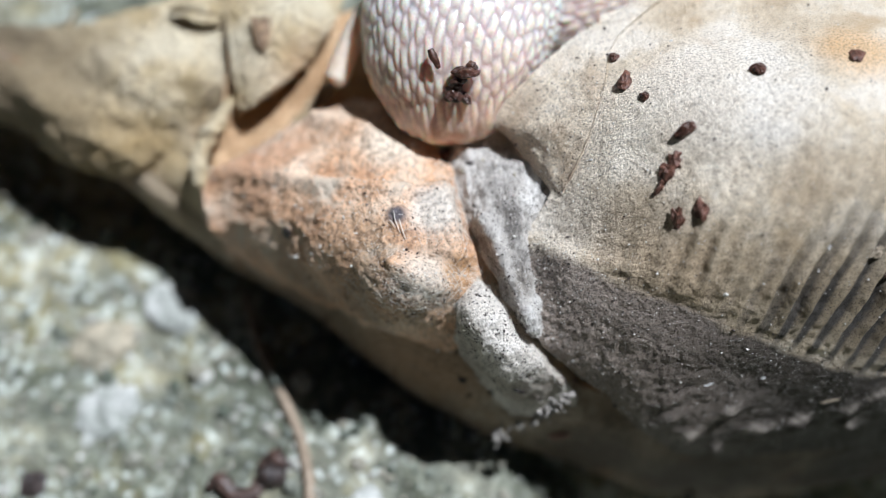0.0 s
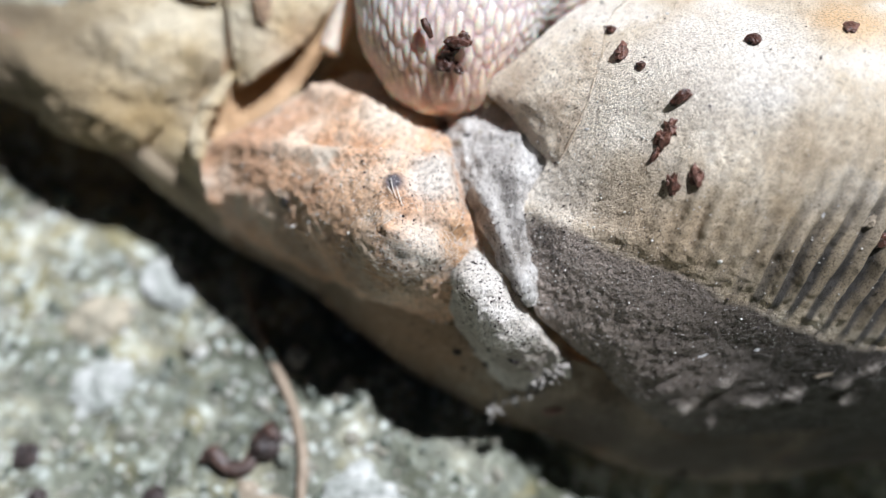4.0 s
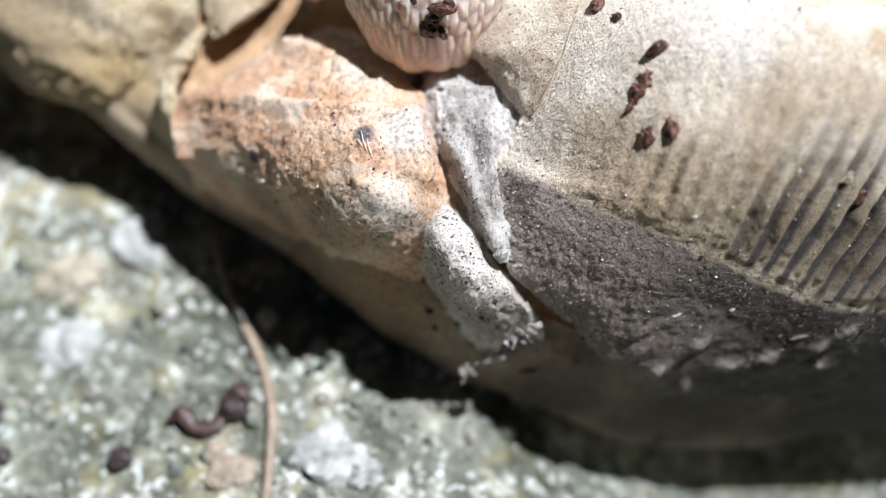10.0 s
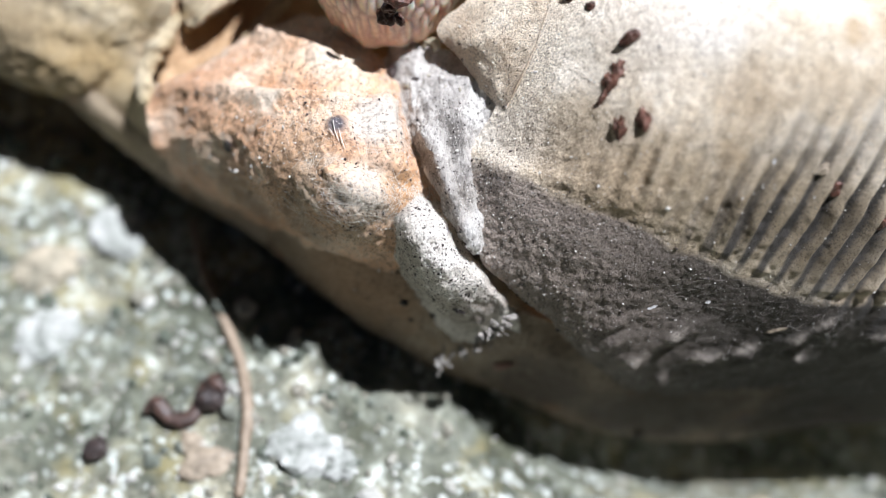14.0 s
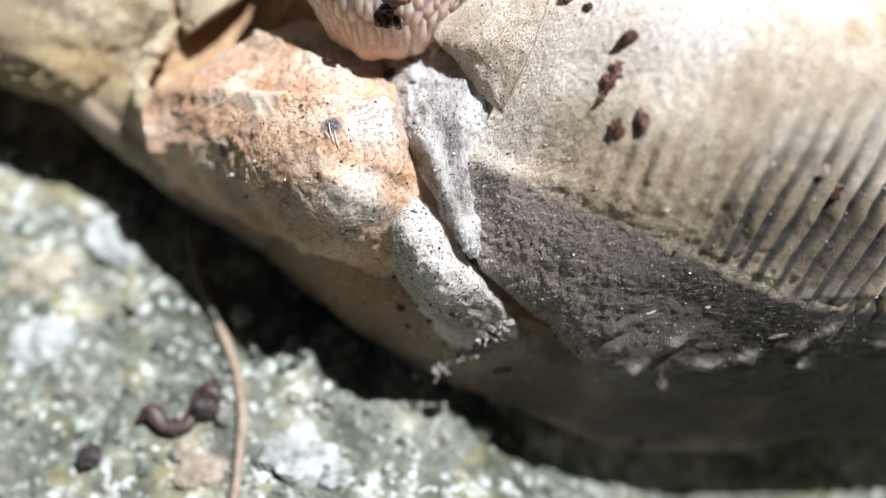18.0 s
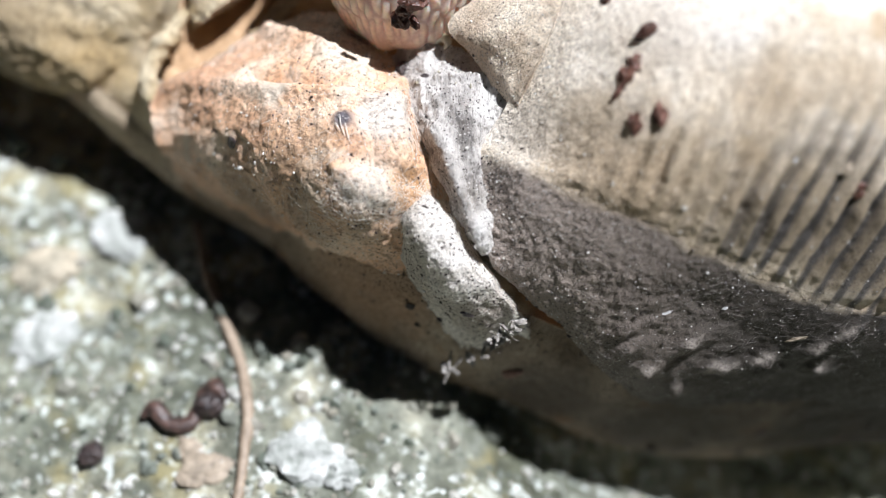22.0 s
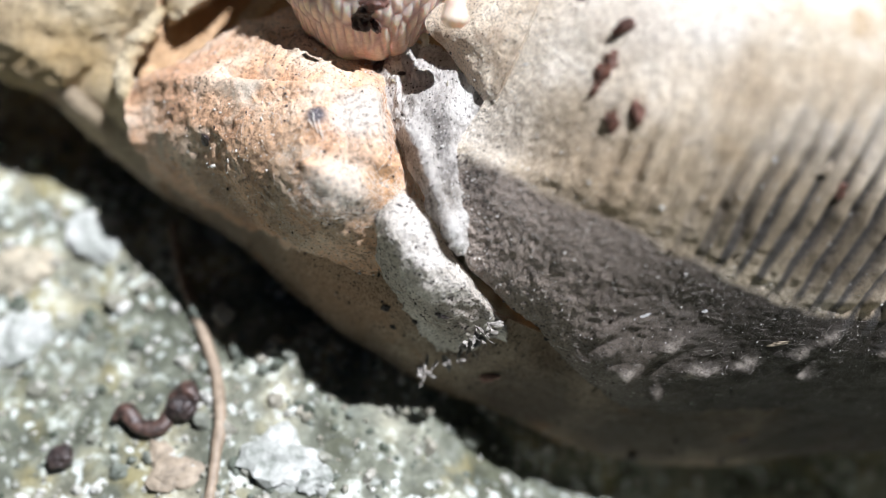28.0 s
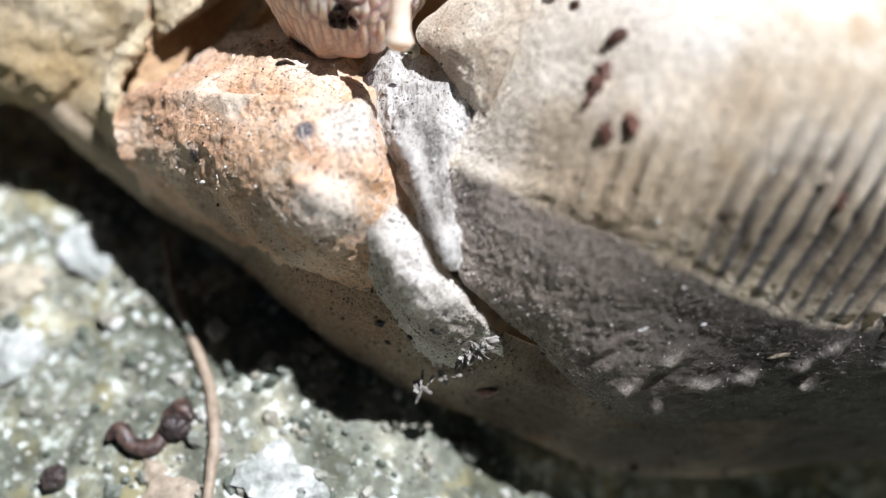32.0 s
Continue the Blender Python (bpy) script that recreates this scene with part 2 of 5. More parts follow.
def ground_material():
    """Concrete under a crust of lichen: white crumbs in clusters, grey-green film, ochre and dark gaps."""
    m, t, b = nodes_of("lichen_concrete")
    tc = t.nodes.new("ShaderNodeTexCoord")

    def noise(scale, detail=4.0, rough=0.6):
        n = node(t, "ShaderNodeTexNoise", Scale=scale, Detail=detail, Roughness=rough)
        t.links.new(tc.outputs["Object"], n.inputs["Vector"])
        return n.outputs[0]
    big, mid, fine, patch, moss, far = noise(240.0, 5.0), noise(900.0, 5.0, 0.65), noise(2600.0, 5.0, 0.7), noise(330.0, 3.0), noise(430.0, 3.0), noise(30.0)
    col = ramp(t, big, [(0.36, (0.085, 0.09, 0.06)), (0.46, (0.165, 0.175, 0.14)), (0.56, (0.26, 0.255, 0.20)), (0.66, (0.40, 0.37, 0.27))])
    col = mix(t, 0.8, col, ramp(t, mid, [(0.36, (0.4, 0.41, 0.36)), (0.5, (0.95, 0.95, 0.92)), (0.62, (1.5, 1.5, 1.45))]), "MULTIPLY")
    col = mix(t, ramp(t, moss, [(0.52, (0, 0, 0)), (0.66, (0.6, 0.6, 0.6))]), col, (0.33, 0.28, 0.13))
    crumbs = node(t, "ShaderNodeTexVoronoi", Scale=2300.0, Randomness=1.0)
    warp = node(t, "ShaderNodeTexNoise", Scale=1700.0, Detail=3.0)
    t.links.new(tc.outputs["Object"], warp.inputs["Vector"])
    bent = t.nodes.new("ShaderNodeVectorMath")
    bent.operation = "MULTIPLY_ADD"
    bent.inputs[1].default_value = (0.0009, 0.0009, 0.0009)
    t.links.new(warp.outputs[1], bent.inputs[0])
    t.links.new(tc.outputs["Object"], bent.inputs[2])
    t.links.new(bent.outputs[0], crumbs.inputs["Vector"])
    spot = ramp(t, crumbs.outputs["Distance"], [(0.26, (1, 1, 1)), (0.42, (0, 0, 0))])
    where = ramp(t, patch, [(0.44, (0.06, 0.06, 0.06)), (0.58, (1, 1, 1))])
    col = mix(t, mix(t, 1.0, spot, where, "MULTIPLY"), col, (0.66, 0.70, 0.67))
    col = mix(t, ramp(t, mid, [(0.58, (0, 0, 0)), (0.66, (0.9, 0.9, 0.9))]), col, (0.66, 0.69, 0.64))
    col = mix(t, 0.6, col, ramp(t, fine, [(0.36, (0.45, 0.45, 0.42)), (0.55, (1.1, 1.1, 1.1))]), "MULTIPLY")
    col = mix(t, 0.4, col, ramp(t, far, [(0.35, (0.6, 0.7, 0.55)), (0.65, (1.1, 1.1, 1.1))]), "MULTIPLY")
    t.links.new(col, b.inputs["Base Color"])
    b.inputs["Roughness"].default_value = 0.75
    bump = node(t, "ShaderNodeBump", Strength=1.0, Distance=0.00015)
    t.links.new(mid, bump.inputs["Height"])
    t.links.new(bump.outputs[0], b.inputs["Normal"])
    return m


GROUND = ground_material()


def skin_material():
    """Moist translucent skin: cream granules, lilac grooves between them."""
    m, t, b = nodes_of("snail_skin")
    tc = t.nodes.new("ShaderNodeTexCoord")
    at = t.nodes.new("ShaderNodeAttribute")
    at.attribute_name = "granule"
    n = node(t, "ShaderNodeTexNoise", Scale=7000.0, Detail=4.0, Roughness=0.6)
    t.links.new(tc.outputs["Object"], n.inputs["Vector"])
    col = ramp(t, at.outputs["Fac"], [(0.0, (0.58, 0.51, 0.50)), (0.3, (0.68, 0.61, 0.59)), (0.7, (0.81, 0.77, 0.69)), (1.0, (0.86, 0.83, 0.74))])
    col = mix(t, 0.5, col, ramp(t, n.outputs[0], [(0.36, (0.8, 0.76, 0.76)), (0.62, (1.08, 1.08, 1.08))]), "MULTIPLY")
    lip = t.nodes.new("ShaderNodeAttribute")
    lip.attribute_name = "lip"
    col = mix(t, lip.outputs["Fac"], col, mix(t, 0.95, col, (0.97, 0.64, 0.46), "MULTIPLY"))
    t.links.new(col, b.inputs["Base Color"])
    b.inputs["Roughness"].default_value = 0.14
    b.inputs["Specular IOR Level"].default_value = 0.6
    b.inputs["Subsurface Weight"].default_value = 0.75
    b.inputs["Subsurface Radius"].default_value = (1.0, 0.5, 0.32)
    b.inputs["Subsurface Scale"].default_value = 0.0006
    bump = node(t, "ShaderNodeBump", Strength=1.0, Distance=0.00002)
    t.links.new(n.outputs[0], bump.inputs["Height"])
    t.links.new(bump.outputs[0], b.inputs["Normal"])
    return m


SKIN = skin_material()
HORN = plain("snail_tentacle", (0.74, 0.58, 0.47), (0.84, 0.70, 0.57), rough=0.3, scale=4000, sss=0.7)
CRUMB = plain("dark_brown_crumb", (0.025, 0.012, 0.008), (0.11, 0.045, 0.03), rough=0.3, scale=5000, relief=0.00006)
REDCRUMB = plain("reddish_crumb", (0.05, 0.025, 0.018), (0.21, 0.095, 0.065), rough=0.5, scale=5000, relief=0.00005)
SEED = plain("dark_seed_coat", (0.018, 0.014, 0.014), (0.07, 0.05, 0.045), rough=0.45, scale=4000, relief=0.00005)
REDCHIP = plain("red_chip", (0.16, 0.06, 0.045), (0.46, 0.27, 0.21), rough=0.45, scale=5000, relief=0.00006)
SCALE = plain("papery_scale", (0.07, 0.04, 0.025), (0.40, 0.27, 0.16), rough=0.55, scale=4500, relief=0.00008)
STRAW = plain("dry_straw", (0.22, 0.17, 0.12), (0.38, 0.30, 0.22), rough=0.6, scale=3000)
WOOL = plain("white_hair", (0.70, 0.66, 0.58), (0.82, 0.79, 0.72), rough=0.4, scale=3000)
FLAKE = plain("pale_flake", (0.20, 0.165, 0.12), (0.40, 0.33, 0.245), rough=0.6, scale=3500, relief=0.00005)
BEAD = plain("glossy_curl", (0.42, 0.38, 0.27), (0.60, 0.56, 0.44), rough=0.15, scale=3000)

def hashed(i, seed):
    h = (i[..., 0] * 374761393 + i[..., 1] * 668265263 + i[..., 2] * 2147483647 + seed * 1274126177) & 0xFFFFFFFF
    h = ((h ^ (h >> 13)) * 1274126177) & 0xFFFFFFFF
    return ((h ^ (h >> 16)) & 0xFFFF) / 65535.0


def rough_noise(p, scale, seed=1, octaves=3):
    """Smooth random values from -1 to 1 at the points p."""
    total, amp, q = 0.0, 1.0, np.asarray(p, float) * scale
    for o in range(octaves):
        c = np.floor(q)
        f = q - c
        f = f * f * (3 - 2 * f)
        c = c.astype(np.int64)
        v = 0.0
        for dx in (0, 1):
            for dy in (0, 1):
                for dz in (0, 1):
                    w = (f[..., 0] if dx else 1 - f[..., 0]) * (f[..., 1] if dy else 1 - f[..., 1]) * (f[..., 2] if dz else 1 - f[..., 2])
                    v = v + w * hashed(c + np.array((dx, dy, dz)), seed + o)
        total, amp, q = total + amp * (2 * v - 1), amp * 0.5, q * 2.03
    return total / 1.6


def spline(points, n):
    """A smooth curve through the points (first axis), n samples."""
    p = np.asarray(points, float)
    p = np.concatenate([2 * p[:1] - p[1:2], p, 2 * p[-1:] - p[-2:-1]])
    s = np.linspace(0, len(p) - 3 - 1e-9, n)
    i = s.astype(int)
    f = (s - i).reshape((-1,) + (1,) * (p.ndim - 1))
    a, b, c, d = p[i], p[i + 1], p[i + 2], p[i + 3]
    return 0.5 * (2 * b + (c - a) * f + (2 * a - 5 * b + 4 * c - d) * f * f + (3 * b - a - 3 * c + d) * f ** 3)


def mesh_of(name, verts, faces, material, smooth=True):
    me = bpy.data.meshes.new(name)
    me.from_pydata([tuple(v) for v in verts], [], faces)
    if smooth:
        me.shade_smooth()
    me.materials.append(material)
    return me


def part(name, me, parent, label=""):
    ob = new(name, me)
    ob.parent = parent
    return tagged(ob, label)


def thing(name, at, label, category, group="", kind=""):
    ob = new(name)
    ob.location = at
    ob.empty_display_size = 0.001
    return tagged(ob, label, category, group, kind)


def normals(g, sign):
    n = np.cross(np.gradient(g, axis=1), np.gradient(g, axis=0)) * sign
    return n / (np.linalg.norm(n, axis=2, keepdims=True) + 1e-9)


def sheet_grid(rows, nu, nv, shape):
    g = spline(np.array(rows, float), nv)
    g = spline(np.swapaxes(g, 0, 1), nu).swapaxes(0, 1)
    n = np.cross(np.gradient(g, axis=1), np.gradient(g, axis=0))
    sign = 1 if n[..., 2].mean() > 0 else -1
    n = normals(g, sign)
    g = g + n * shape(g)[..., None]
    return g, normals(g, sign), sign


SURFACES = {}


def grid_part(name, g, n, sign, thick, material, parent, label, origin=(0, 0, 0), open_row=None):
    nv, nu = g.shape[:2]
    SURFACES[name] = (g.reshape(-1, 3), n.reshape(-1, 3))
    front, back = g.reshape(-1, 3), (g - n * thick).reshape(-1, 3)
    k = nu * nv
    faces = []
    for j in range(nv - 1):
        for i in range(nu - 1):
            a = j * nu + i
            q = (a, a + nu, a + nu + 1, a + 1) if sign < 0 else (a, a + 1, a + nu + 1, a + nu)
            q = q[::-1]
            faces.append(q)
            faces.append(tuple(v + k for v in reversed(q)))
    ring = [i for i in range(nu)] + [j * nu + nu - 1 for j in range(1, nv)] + [(nv - 1) * nu + i for i in range(nu - 2, -1, -1)] + [j * nu for j in range(nv - 2, 0, -1)]
    for a, b in zip(ring, ring[1:] + ring[:1]):
        if open_row is None or a // nu != open_row or b // nu != open_row:
            faces.append((a, b, b + k, a + k))
    return part(name, mesh_of(name, place(np.concatenate([front, back])) - np.array(origin), faces, material), parent, label)


def sheet(name, rows, nu, nv, thick, material, parent, shape, label=""):
    """A bent sheet through rows of points, with thickness and surface relief."""
    g, n, sign = sheet_grid(rows, nu, nv, shape)
    return grid_part(name, g, n, sign, thick, material, parent, label)


def tube_mesh(name, axis, radii, n, sides, material, flat=1.0, shape=None, space=place, origin=(0, 0, 0)):
    """A closed round body along an axis; flat squeezes it along the leaf's outward axis."""
    a = spline(np.array(axis, float), n)
    r = np.maximum(spline(np.array(radii, float)[:, None], n)[:, 0], 0.004)
    d = np.gradient(a, axis=0)
    d /= np.linalg.norm(d, axis=1, keepdims=True) + 1e-12
    ref = np.array((0.05, 0.1, 1.0))
    e1 = np.cross(d, ref)
    e1 /= np.linalg.norm(e1, axis=1, keepdims=True)
    e2 = np.cross(e1, d)
    th = np.linspace(0, 2 * np.pi, sides, endpoint=False)
    ring = np.cos(th)[None, :, None] * e1[:, None, :] + flat * np.sin(th)[None, :, None] * e2[:, None, :]
    g = a[:, None, :] + ring * r[:, None, None]
    if shape is not None:
        g = g + ring * shape(g)[..., None]
    verts = list(space(g.reshape(-1, 3)) - np.array(origin)) + [space(a[0]) - np.array(origin), space(a[-1]) - np.array(origin)]
    faces = []
    for j in range(n - 1):
        for i in range(sides):
            k = (i + 1) % sides
            faces.append((j * sides + i, j * sides + k, (j + 1) * sides + k, (j + 1) * sides + i))
    for i in range(sides):
        k = (i + 1) % sides
        faces.append((n * sides, k, i))
        faces.append((n * sides + 1, (n - 1) * sides + i, (n - 1) * sides + k))
    return mesh_of(name, verts, faces, material)


# ---- ground: one sheet of lichen-grown concrete ----
def ground_height(x, y):
    p = np.stack([x, y, np.zeros_like(x)], -1)
    near = np.exp(-((x / 60) ** 2 + (y / 60) ** 2))
    h = 0.16 * rough_noise(p, 0.45, 3, 3) + 0.10 * np.abs(rough_noise(p, 1.7, 9, 3))
    # Invented hollow and dip: they sink the ground to widen the leaf's shadow.
    hollow = 7.0 * np.clip(x / 9.5, 0, 1) ** 1.2 * np.exp(-(y / 40) ** 2) * (0.2 + 0.8 * np.clip((y + 7.5) / 2.5, 0, 1))
    dip = 1.1 * np.clip((-x - 4.0) / 6.0, 0, 1) * np.exp(-(y / 40) ** 2)
    return (h - 0.16 - hollow - dip) * near


def axis_steps():
    fine = np.arange(-32, 46.01, 0.22)
    out = [fine[-1]]
    while out[-1] < 6000:
        out.append(out[-1] + max(0.3, 0.18 * (out[-1] - 44)))
    back = [fine[0]]
    while back[-1] > -6000:
        back.append(back[-1] - max(0.3, 0.18 * (-30 - back[-1])))
    return np.array(back[:0:-1] + list(fine) + out[1:])


def build_ground():
    xs = axis_steps()
    ys = axis_steps()
    X, Y = np.meshgrid(xs, ys)
    Z = ground_height(X, Y)
    v = np.stack([X, Y, Z], -1).reshape(-1, 3) * 0.001
    nx, ny = len(xs), len(ys)
    faces = [(j * nx + i, j * nx + i + 1, (j + 1) * nx + i + 1, (j + 1) * nx + i) for j in range(ny - 1) for i in range(nx - 1)]
    ob = new("ground", mesh_of("ground", v, faces, GROUND))
    tagged(ob, "rough grey concrete grown over with pale green lichen", "ground", kind="structure")


build_ground()

# ---- the dry leaf ----
leaf = thing("dead_leaf", (0, 0, 0), "dry crumpled pale brown dead leaf rolled into a pouch on concrete", "dead leaf")


def wavy(amp, scale, seed, fine=0.03, fine_scale=7.0):
    return lambda g: amp * rough_noise(g, scale, seed, 3) + fine * rough_noise(g, fine_scale, seed + 50, 2)


def ribbed(g):
    """Close parallel ribs that fade towards the pale shoulder."""
    x, y = g[..., 0], g[..., 1]
    s = (x - 0.38 * y + 0.22 * rough_noise(g, 0.5, 4, 2)) / 0.64
    fade = np.clip((x - 1.6) / 4.2, 0, 1) * np.clip((3.6 - y) / 4.0, 0, 1) * np.clip((y + 0.36 * (x - 2.5) - 0.92) / 0.9, 0.0, 1)
    wave = np.sin(2 * np.pi * s)
    return (0.10 + 0.016 * np.clip(x - 4, 0, 9)) * fade * wave * (0.75 + 0.75 * rough_noise(g, 0.9, 8, 2)) + 0.05 * fade * rough_noise(g, 2.4, 78, 3) + wavy(0.14, 0.35, 5, 0.035)(g) + 0.05 * rough_noise(g, 1.5, 77, 3) * np.clip((3.4 - x) / 2.5, 0, 1)


def oval(g, k, drop=0.0):
    """One slanting oval lump; with a drop, the hollow below it."""
    px, py, long = LUMPS[k]
    lean = 0.38 + 0.22 * math.sin(2.3 * k)
    p = g[..., :2] - np.array((px, py - drop)) + 0.06 * np.stack([rough_noise(g, 2.2, 95, 2), rough_noise(g, 2.2, 96, 2)], -1)
    u, v = p[..., 0] * math.cos(lean) + p[..., 1] * math.sin(lean), p[..., 1] * math.cos(lean) - p[..., 0] * math.sin(lean)
    return np.exp(-(u / long) ** 2 - (v / (0.20 + 0.03 * math.sin(1.7 * k))) ** 2)


def lumpy(g):
    """The ribs' broken ends: short slanting bumps on the dark underside."""
    x, y = g[..., 0], g[..., 1]
    s = (y - 0.42 * x + 0.30 * rough_noise(g, 0.8, 14, 2)) / 0.62
    fade = np.clip((x - 5.2) / 1.2, 0, 1) * np.clip((10.2 - x) / 1.5, 0.25, 1) * np.clip((-2.7 - 0.12 * (x - 6) - y) / 0.6, 0, 1)
    chop = np.clip(0.45 + 1.5 * rough_noise(g, 1.25, 16, 2), 0, 1.3)
    h = 0.10 * np.clip((y + 4.9) / 0.6, 0, 1) * fade * (np.sin(2 * np.pi * s) * 0.5 + 0.5) * chop
    for k in range(len(LUMPS)):
        h = h + 0.30 * oval(g, k) - 0.10 * oval(g, k, 0.36)
    return h * (0.85 + 0.4 * rough_noise(g, 3.0, 17, 2))


LUMPS = [(6.94, -4.62, 0.42), (7.99, -3.81, 0.45), (8.99, -4.50, 0.60), (10.16, -4.19, 0.40), (11.58, -3.89, 0.36), (11.88, -4.49, 0.32), (12.18, -3.41, 0.40), (14.05, -3.80, 0.40), (7.95, -5.19, 0.22)]


def ridge(g, a, b, width, height):
    """A soft ridge (or groove) along the line from a to b."""
    p, a, b = g[..., :2], np.array(a[:2]), np.array(b[:2])
    f = np.clip(((p - a) @ (b - a)) / ((b - a) @ (b - a)), 0, 1)
    d = np.linalg.norm(p - a - f[..., None] * (b - a), axis=-1)
    return height * np.exp(-(d / width) ** 2)


def flap_folds(g):
    return (wavy(0.15, 0.7, 23, 0.11, 3.2)(g) + 0.055 * rough_noise(g, 8.0, 62, 2) + ridge(g, (-15.29, 8.21, -6.70), (-9.74, 5.31, -4.30), 0.45, -0.28) + ridge(g, (-13.57, 6.02, -5.26), (-9.96, 3.77, -4.46), 0.40, 0.22)
            + ridge(g, (-10.89, 7.11, -5.10), (-7.15, 6.37, -4.15), 0.5, 0.12) + ridge(g, (-11.72, 4.82, -4.78), (-8.82, 4.58, -4.30), 0.3, -0.16))


def rusty_folds(g):
    return (wavy(0.14, 0.9, 25, 0.05)(g) + 0.05 * rough_noise(g, 4.5, 63, 2) + 0.04 * rough_noise(g * np.array((1.0, 2.2, 1.0)), 1.6, 61, 3)
            + ridge(g, (-4.01, 3.18, -0.96), (-0.23, 2.88, -0.32), 0.20, -0.30) + ridge(g, (-6.18, 3.13, -2.87), (-0.06, 2.41, 0.00), 0.24, 0.16)
            + ridge(g, (-0.23, 2.78, -0.64), (0.25, 0.64, 0.64), 0.26, 0.22) + ridge(g, (-0.76, 2.19, 0.80), (-0.29, 0.63, 1.12), 0.22, -0.18)
            + ridge(g, (-1.47, 0.56, 0.64), (0.25, -0.33, 0.32), 0.30, 0.18) + ridge(g, (-0.99, 0.86, 0.96), (0.72, 0.25, 0.64), 0.22, -0.14)
            + ridge(g, (-3.91, 4.91, -2.87), (-2.06, 4.01, -1.28), 0.3, 0.15) + ridge(g, (-7.46, 2.54, -3.91), (-7.06, 1.47, -4.15), 0.25, 0.25))


def tongue_folds(g):
    return (ridge(g, (0.50, 3.22, -0.90), (2.54, 3.12, -0.70), 0.13, 0.17) + ridge(g, (2.54, 3.12, -0.70), (2.86, 2.22, -0.00), 0.14, 0.12) + wavy(0.09, 1.1, 26, 0.05)(g) + 0.06 * rough_noise(g * np.array((5.0, 1.5, 1.0)), 1.0, 66, 3) + 0.12 * rough_noise(g, 1.9, 67, 3) + 0.035 * rough_noise(g, 6.0, 69, 2) + ridge(g, (1.06, 1.79, -0.32), (2.42, -1.38, 0.80), 0.16, 0.20) + ridge(g, (1.64, 1.80, -0.48), (2.20, -0.45, 0.64), 0.20, -0.20)
            + ridge(g, (0.10, 4.44, -2.63), (2.00, 3.89, -2.39), 0.18, 0.14) + ridge(g, (0.44, 3.41, -1.91), (1.10, 2.99, -1.43), 0.22, -0.15) + ridge(g, (2.23, 3.43, -2.07), (2.94, 2.61, -1.43), 0.2, 0.16))


WALL_ROWS = [
    [(4.50, 7.52, -0.70), (6.01, 8.00, -0.90), (8.55, 8.37, -1.10), (13.23, 8.95, -1.70), (22.73, 10.07, -3.80)],
    [(3.58, 5.04, 0.50), (5.21, 5.15, 1.60), (7.51, 5.09, 2.60), (11.36, 5.18, 2.80), (20.12, 5.56, 0.10)],
    [(3.08, 2.69, 0.35), (4.57, 2.72, 1.80), (7.20, 2.73, 3.20), (11.04, 2.81, 3.50), (19.32, 3.06, 1.30)],
    [(2.51, 1.73, 0.30), (4.16, 0.93, 1.60), (7.01, 0.45, 2.80), (11.59, 0.00, 2.20), (20.25, -0.15, -0.10)],
    [(2.16, 1.10, 0.40), (3.57, 0.40, 1.50), (7.23, -1.15, 1.90), (12.46, -2.71, 0.10), (21.12, -3.31, -1.40)],
]
DARK_ROWS = [
    [(2.33, -0.20, 0.60), (3.93, -1.06, 1.10), (7.21, -2.62, 0.80), (12.87, -3.71, -0.90), (21.66, -4.25, -2.20)],
    [(2.59, -1.69, 0.20), (4.30, -3.06, -0.40), (6.77, -4.67, -1.10), (13.44, -4.71, -2.30), (22.32, -4.98, -3.20)],
    [(3.31, -2.12, -1.00), (5.10, -3.44, -1.90), (7.64, -5.88, -3.50), (14.22, -5.94, -4.20), (23.52, -5.76, -5.00)],
]
CREASE = [(2.50, 1.01, 0.60), (3.66, 0.48, 1.40), (4.68, 0.08, 1.60), (5.55, -0.36, 1.75), (6.12, -0.54, 1.85), (7.29, -1.03, 1.90), (8.37, -1.46, 1.70), (9.71, -2.00, 1.20), (10.94, -2.47, 0.70), (12.46, -2.71, 0.10), (14.45, -2.69, -0.30), (21.11, -3.03, -1.40)]
LIP = [(x, y + 0.26, z) for x, y, z in CREASE]


def crease(g):
    """The sharp groove where the pale side meets the dark side, with a low rim above it."""
    x = g[..., 0]
    h = 0.0
    for p, q in zip(CREASE, CREASE[1:]):
        h = np.minimum(h, ridge(g, p, q, 0.16, -0.05))
    up = 0.0
    for p, q in zip(LIP, LIP[1:]):
        up = np.maximum(up, ridge(g, p, q, 0.30, 0.06))
    return (h + up) * np.clip((x - 2.6) / 1.8, 0, 1) * np.clip(0.55 + 1.3 * rough_noise(g, 1.3, 88, 2), 0, 1.4)


def gritty(g):
    """Coarse grit and short creases on the dark side."""
    below = np.clip((-0.2 - 0.36 * (g[..., 0] - 2.5) - g[..., 1]) / 0.5, 0, 1)
    return below * (0.04 * rough_noise(g, 2.6, 90, 3) + 0.035 * rough_noise(g, 8.0, 91, 2))


both = sheet_grid(WALL_ROWS + DARK_ROWS, 320, 281, lambda g: ribbed(g) + lumpy(g) + crease(g) + gritty(g))


